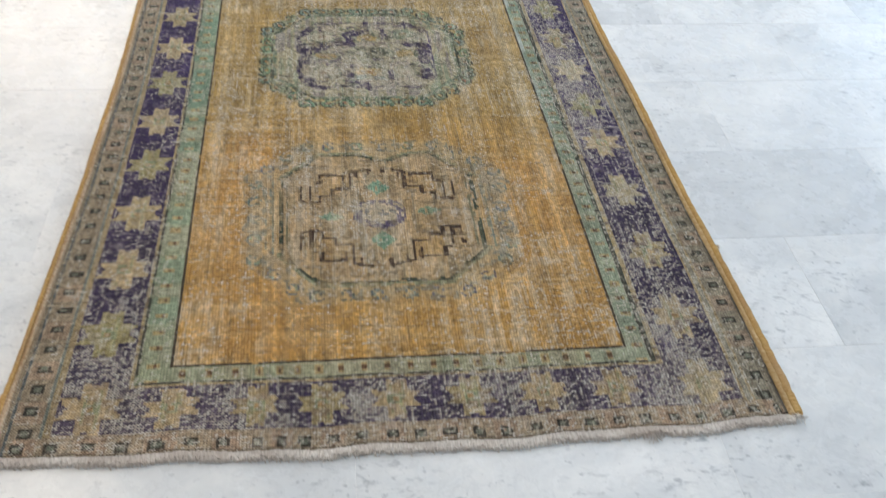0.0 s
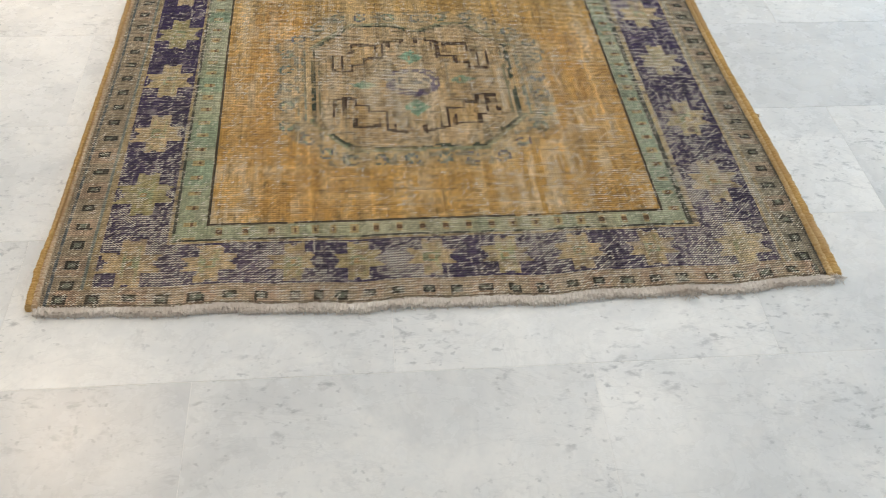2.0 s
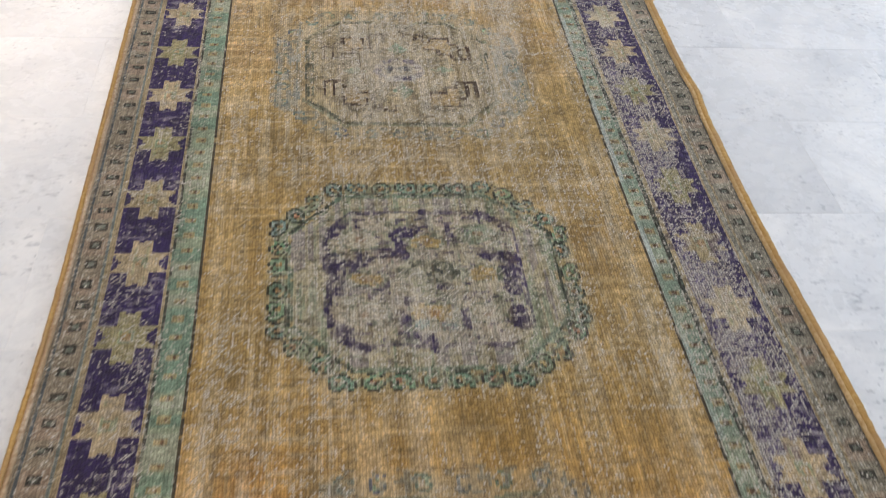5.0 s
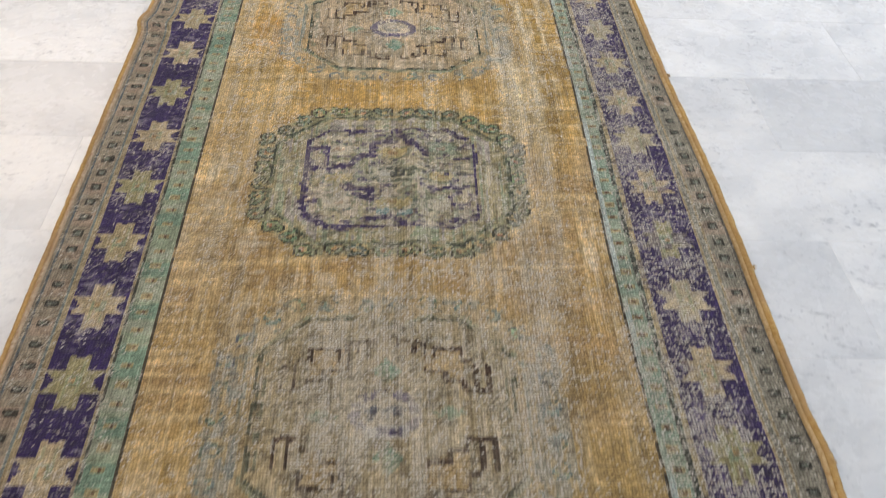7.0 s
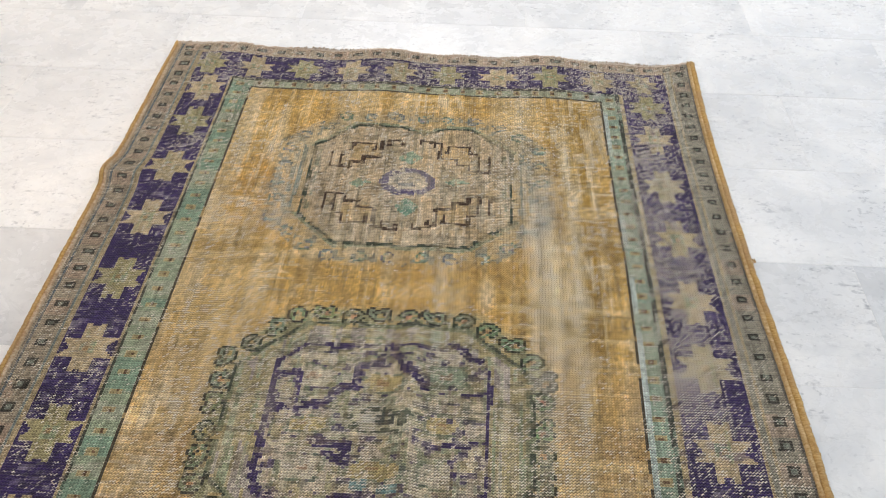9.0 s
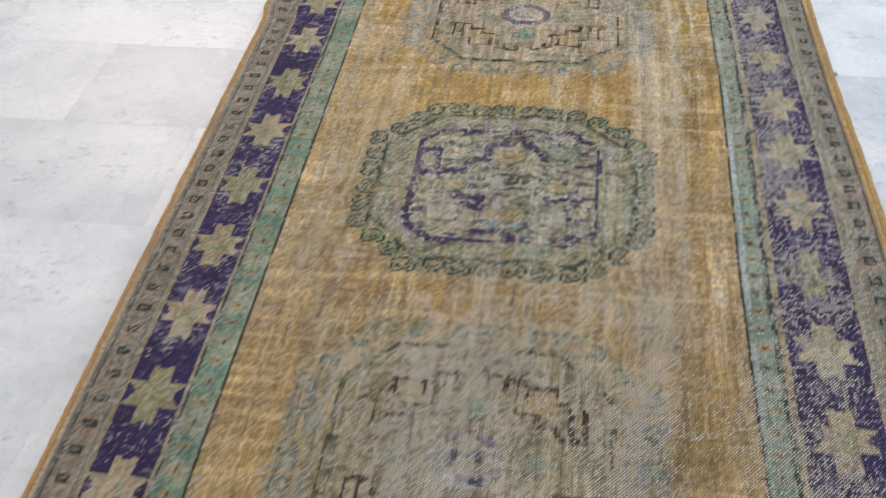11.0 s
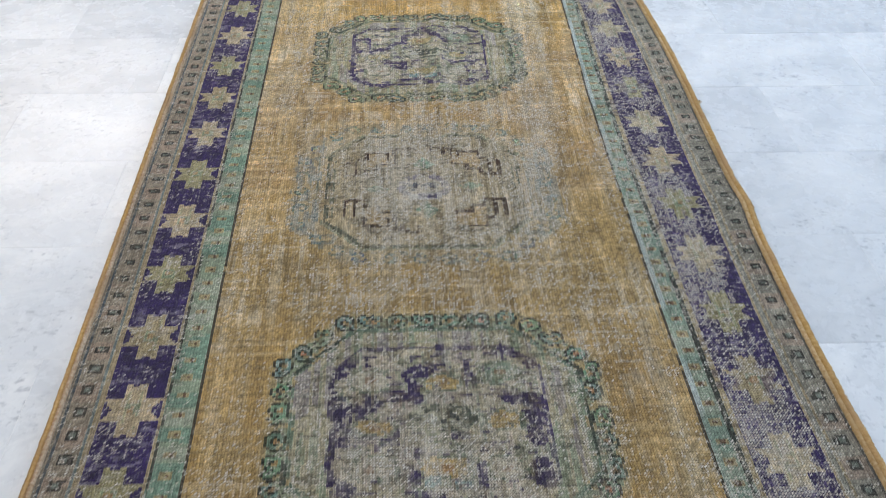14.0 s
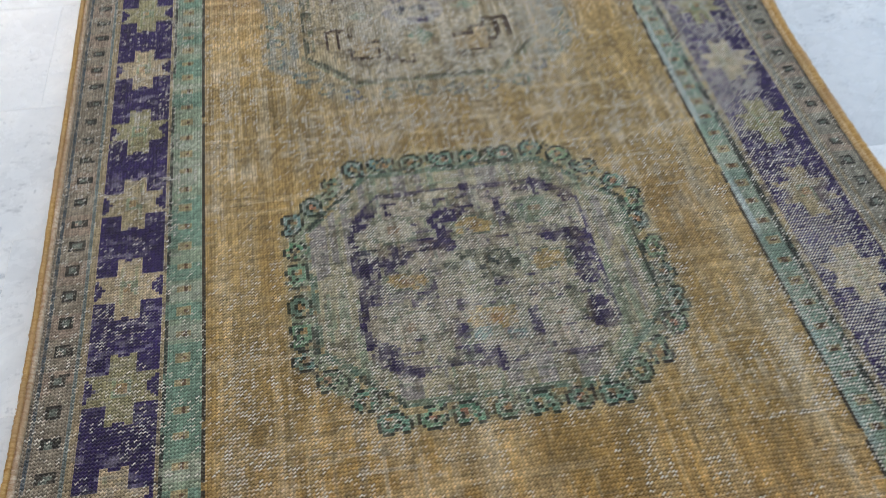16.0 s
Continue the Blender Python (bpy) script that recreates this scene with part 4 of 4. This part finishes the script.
vx = X0 + np.arange(NU + 1) * KU
vy = Y0 + np.arange(NV + 1) * KV
VX, VY = np.meshgrid(vx, vy)
PX, PY, PZ = lie(VX, VY)
PZ = PZ + 0.0009 * (rng.random(PZ.shape) - 0.5)
VERTS = np.stack((PX, PY, PZ), -1).reshape(-1, 3)
FI = (np.arange(NV)[:, None] * (NU + 1) + np.arange(NU)[None, :]).reshape(-1)
QUADS = np.stack((FI, FI + 1, FI + NU + 2, FI + NU + 1), -1)
FLAT_PART, FLAT_COL, FLAT_WEAR = PART.reshape(-1), COL.reshape(-1, 3), WEAR.reshape(-1)
FCOL, FROW = np.tile(np.arange(NU), NV), np.repeat(np.arange(NV), NU)


def woven(name, number, parent, label=""):
    """The knots of one part of the pattern, as a mesh of its own."""
    faces = np.nonzero(FLAT_PART == number)[0]
    used, index = np.unique(QUADS[faces], return_inverse=True)
    index = index.reshape(-1)
    me = bpy.data.meshes.new(name)
    me.vertices.add(len(used))
    me.vertices.foreach_set("co", VERTS[used].reshape(-1))
    me.loops.add(len(index))
    me.loops.foreach_set("vertex_index", index.astype(np.int32))
    me.polygons.add(len(faces))
    me.polygons.foreach_set("loop_start", np.arange(0, len(index), 4, dtype=np.int32))
    me.polygons.foreach_set("use_smooth", np.ones(len(faces), dtype=bool))
    me.update(calc_edges=True)
    uv = me.uv_layers.new(name="knots")
    corner = np.array(((0, 0), (1, 0), (1, 1), (0, 1)))
    base = np.stack((FCOL[faces], FROW[faces]), -1)
    uv.data.foreach_set("uv", (base[:, None, :] + corner[None]).astype(np.float32).reshape(-1))
    c = me.attributes.new("knot_colour", "FLOAT_COLOR", "FACE")
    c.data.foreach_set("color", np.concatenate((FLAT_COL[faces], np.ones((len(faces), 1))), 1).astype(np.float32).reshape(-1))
    w = me.attributes.new("wear", "FLOAT", "FACE")
    w.data.foreach_set("value", FLAT_WEAR[faces].astype(np.float32))
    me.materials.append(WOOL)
    ob = new(name, me)
    ob.parent = parent
    if label:
        ob["label"] = label
    return ob


rug = tagged(new("rug"), "worn hand-knotted ochre wool rug with purple star border on marble", "rug")
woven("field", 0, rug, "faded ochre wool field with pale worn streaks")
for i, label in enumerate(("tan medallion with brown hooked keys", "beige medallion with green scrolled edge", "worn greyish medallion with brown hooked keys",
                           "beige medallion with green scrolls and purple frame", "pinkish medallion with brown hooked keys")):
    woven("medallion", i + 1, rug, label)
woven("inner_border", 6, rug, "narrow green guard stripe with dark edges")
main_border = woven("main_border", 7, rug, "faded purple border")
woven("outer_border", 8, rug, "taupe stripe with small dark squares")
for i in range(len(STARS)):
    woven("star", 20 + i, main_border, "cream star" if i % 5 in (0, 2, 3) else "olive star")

# the woven back, which gives the rug its thickness
bm = bmesh.new()
ny = 120
rows_v = []
for j in range(ny + 1):
    y = Y0 + (Y1 - Y0) * j / ny
    line_v = []
    for x in (X0, X0 * 0.66 + X1 * 0.34, X0 * 0.34 + X1 * 0.66, X1):
        a, b, c = lie(np.array(x), np.array(y))
        line_v.append(bm.verts.new((float(a), float(b), 0.0012)))
    rows_v.append(line_v)
for a, b in zip(rows_v, rows_v[1:]):
    for k in range(3):
        bm.faces.new((a[k], a[k + 1], b[k + 1], b[k]))
part("backing", bm, BACKING, rug)


def edge_cord(name, x_in, x_out, material, label):
    """An overcast selvedge: wool wound round the edge, wrap by wrap."""
    bm = bmesh.new()
    r = np.random.default_rng(5 + int(x_in > 0))
    rings = []
    n = 1800
    half, mid, drift = abs(x_out - x_in) / 2, (x_out + x_in) / 2, 0.0
    for j in range(n + 1):
        y = Y0 - 0.004 + (Y1 - Y0 + 0.006) * j / n
        a, b, c = (float(q) for q in lie(np.array(mid), np.array(y)))
        flare = 1 + (0.35 * math.exp(-((y + 0.16) / 0.22) ** 2) if x_in > 0 else 0.45 * math.exp(-((y + 0.10) / 0.09) ** 2))
        side = 1 if x_in > 0 else -1
        drift = 0.85 * drift + 0.15 * (r.random() - 0.5)
        wrap = 1 + 0.18 * math.sin(j * 2.1) + 0.20 * (r.random() - 0.5) + 1.3 * drift
        ring = []
        for k in range(10):
            t = 2 * math.pi * k / 10
            ring.append(bm.verts.new((a + (math.cos(t) * half + side * half * 0.7 * (flare - 1)) * flare * (1 + (wrap - 1) * 0.8), b + 0.004 * math.sin(t), max(0.001, c - 0.0015 + math.sin(t) * 0.0062 * wrap))))
        rings.append(ring)
    for p, q in zip(rings, rings[1:]):
        for k in range(10):
            f = bm.faces.new((p[k], p[(k + 1) % 10], q[(k + 1) % 10], q[k]))
            f.smooth = True
    bm.faces.new(rings[0][::-1])
    bm.faces.new(rings[-1])
    # slack wraps and stray fibres of the wool
    for j in range(2600):
        y = Y0 + (Y1 - Y0) * r.random()
        a, b, c = (float(q) for q in lie(np.array(mid), np.array(y)))
        t0, dt, lift, lean = r.random() * 2.2, 0.7 + 0.9 * r.random(), 1.04 + 0.22 * r.random() ** 2, (r.random() - 0.3) * 0.012
        w = 0.0005 + 0.0004 * r.random()
        pts = []
        for k in range(4):
            t = t0 + dt * k / 3
            pts.append((a + math.cos(t) * half * lift, b + 0.004 * math.sin(t) + lean * k / 3, max(0.001, c - 0.0015 + math.sin(t) * 0.0062 * lift)))
        strip = [(bm.verts.new((q[0], q[1] - w, q[2])), bm.verts.new((q[0] * 1.0, q[1] + w, q[2] + 0.0002))) for q in pts]
        for p, q in zip(strip, strip[1:]):
            bm.faces.new((p[0], q[0], q[1], p[1]))
    part(name, bm, material, rug, label)


edge_cord("selvedge_cord", X0 - 0.0005, -0.8550, CORD_IN, "pale pinkish wool edge binding")
edge_cord("selvedge_cord", -0.8545, -0.8635, CORD, "gold wool edge binding")
edge_cord("selvedge_cord", X1 - 0.0010, 0.4160, CORD_PALE, "pale golden wool edge binding")
edge_cord("selvedge_cord", 0.4150, 0.4285, CORD, "gold wool edge binding")


def end_strip(y_in, y_out, ragged, seed, material, label):
    """The flat-woven cotton end with its cut warps."""
    r = np.random.default_rng(seed)
    bm = bmesh.new()
    n = 800
    sign = 1 if y_out > y_in else -1
    tops, lows = [], []
    prev = 0.0
    for i in range(n + 1):
        x = X0 - 0.008 + (X1 - X0 + 0.016) * i / n
        prev = 0.8 * prev + 0.2 * (r.random() - 0.5) * 2
        cut = ragged * (1.6 * prev + 0.5 * (r.random() - 0.5))
        row, low = [], []
        for k in range(5):
            f = k / 4
            y = y_in + (y_out - y_in) * f + sign * cut * f
            a, b, c = (float(q) for q in lie(np.array(min(max(x, X0), X1)), np.array(y_in)))
            top = (c - 0.0005) * (1 - 0.22 * f * f) + 0.0042 * (r.random() - 0.5)
            row.append(bm.verts.new((a + x - min(max(x, X0), X1), b + y - y_in, max(top, 0.002))))
            low.append(bm.verts.new((a + x - min(max(x, X0), X1), b + y - y_in, 0.0008)))
        tops.append(row)
        lows.append(low)
    for i in range(n):
        for k in range(4):
            f = bm.faces.new((tops[i][k], tops[i + 1][k], tops[i + 1][k + 1], tops[i][k + 1]))
            f.smooth = True
        bm.faces.new((tops[i][4], tops[i + 1][4], lows[i + 1][4], lows[i][4]))
    ob = part("kilim_end", bm, material, rug, label)
    # loose ends of the warps
    bm = bmesh.new()
    for i in range(1100):
        x = X0 + (X1 - X0) * r.random()
        a, b, c = (float(q) for q in lie(np.array(x), np.array(y_in)))
        yb = b + (y_out - y_in) * (0.45 + 0.5 * r.random())
        ln, lean, up = 0.002 + 0.007 * r.random() ** 3, (r.random() - 0.5) * 0.010, 0.001 + 0.005 * r.random()
        w = 0.0006 + 0.0008 * r.random()
        p0, p1, p2 = (a, yb, 0.004), (a + lean * 0.5, yb + sign * ln * 0.6, 0.003 + up), (a + lean, yb + sign * ln, 0.0016)
        rings = []
        for q in (p0, p1, p2):
            rings.append([bm.verts.new((q[0] + w * math.cos(t), q[1], q[2] + w * math.sin(t))) for t in (0.5, 2.6, 4.7)])
        for s, t in zip(rings, rings[1:]):
            for k in range(3):
                bm.faces.new((s[k], s[(k + 1) % 3], t[(k + 1) % 3], t[k]))
    tagged(part("fringe", bm, material, ob, "short frayed cotton threads"), kind="stuff")


end_strip(Y0, -0.1795, 0.0045, 3, COTTON, "off-white cotton end, roughly cut and frayed")
end_strip(Y1, 3.484, 0.005, 4, COTTON_AGED, "thin uneven stained cotton end")


def tuft(x, y, seed, count, spread, parent, material=COTTON, label="frayed white cotton threads"):
    """A small burst of loose threads."""
    r = np.random.default_rng(seed)
    bm = bmesh.new()
    for i in range(count):
        t = r.random() * 2 * math.pi
        ln = spread * (0.4 + 0.6 * r.random())
        pts = [(x + math.cos(t) * ln * s + 0.002 * (r.random() - 0.5), y + math.sin(t) * ln * s * 0.8, 0.004 + 0.007 * math.sin(math.pi * min(s + 0.15, 1.0)) * r.random()) for s in (0, 0.35, 0.7, 1.0)]
        rings = [[bm.verts.new((q[0] + 0.0008 * math.cos(k), q[1] + 0.0008 * math.sin(k * 1.3), q[2] + 0.0008 * math.sin(k))) for k in (0.3, 2.4, 4.5)] for q in pts]
        for a, b in zip(rings, rings[1:]):
            for k in range(3):
                bm.faces.new((a[k], a[(k + 1) % 3], b[(k + 1) % 3], b[k]))
    tagged(part("loose_threads", bm, material, parent, label), kind="stuff")


tuft(0.452, -0.160, 11, 46, 0.020, rug)
tuft(0.190, -0.176, 12, 60, 0.024, rug)
tuft(0.020, -0.178, 13, 24, 0.014, rug)
for ty_, seed in ((0.275, 14), (1.62, 15), (2.05, 16), (2.74, 17)):
    ax, ay, _ = lie(np.array(X1), np.array(ty_))
    tuft(float(ax) + 0.021, float(ay), seed, 14, 0.011, rug, CORD, "loose rusty gold wool threads")

# ---- marble floor: base with joints, then the slabs ----
floor_ob = shell("floor", "floor", (ROOM_W - TH, ROOM_S - TH, -0.08, ROOM_E + TH, ROOM_N + TH, -0.00045), material=GROUT, label="white and grey polished marble tiles in running bond")
TW, TD, GAP = 0.61, 0.305, 0.0007


def slab_points():
    """A slab with a fine worn arris."""
    a, b, c = TW / 2 - GAP / 2, TD / 2 - GAP / 2, 0.00022
    low = [(-a, -b, -0.004), (a, -b, -0.004), (a, b, -0.004), (-a, b, -0.004)]
    mid = [(-a, -b, -c), (a, -b, -c), (a, b, -c), (-a, b, -c)]
    top = [(-a + c, -b + c, 0), (a - c, -b + c, 0), (a - c, b - c, 0), (-a + c, b - c, 0)]
    faces = [(8, 9, 10, 11)]
    for k in range(4):
        n = (k + 1) % 4
        faces += [(k, n, 4 + n, 4 + k), (4 + k, 4 + n, 8 + n, 8 + k)]
    return low + mid + top, faces


sv, sf = slab_points()
slab_white, slab_grey = bpy.data.meshes.new("tile"), bpy.data.meshes.new("tile")
for me, mat in ((slab_white, MARBLE), (slab_grey, MARBLE_GREY)):
    me.from_pydata(sv, [], sf)
    me.update()
    me.materials.append(mat)
# slabs that are plainly greyer than their neighbours: course and place along it
GREY_SLABS = {(4, 0), (6, 0), (8, 1), (-2, -2), (8, -2), (1, 0), (4, 2)}
rest_v, rest_f = [], []
tile_rng = random.Random(21)
for course in range(math.floor(ROOM_S / TD), math.ceil(ROOM_N / TD)):
    shift = 0.0 if course % 2 == 0 else TD
    for n in range(math.floor(ROOM_W / TW) - 1, math.ceil(ROOM_E / TW) + 1):
        cx, cy = shift + (n + 0.5) * TW, (course + 0.5) * TD
        if cx < ROOM_W - 0.2 or cx > ROOM_E + 0.2:
            continue
        lift = tile_rng.uniform(-0.0002, 0.0)
        if -2.2 < cx < 2.2 and -1.3 < cy < 5.6:
            ob = new("tile", slab_grey if (course, n) in GREY_SLABS else slab_white)
            ob.parent = floor_ob
            ob.matrix_local = pose(cx, cy, lift, tile_rng.uniform(-0.012, 0.012), tile_rng.uniform(-0.012, 0.012), 0)
        else:
            k = len(rest_v)
            rest_v += [(min(max(cx + x, ROOM_W), ROOM_E), min(max(cy + y, ROOM_S), ROOM_N), z + lift) for x, y, z in sv]
            rest_f += [tuple(k + i for i in f) for f in sf]
me = bpy.data.meshes.new("far_tiles")
me.from_pydata(rest_v, [], rest_f)
me.update()
me.materials.append(MARBLE)
far_tiles = tagged(new("far_tiles", me), kind="stuff")
far_tiles.parent = floor_ob
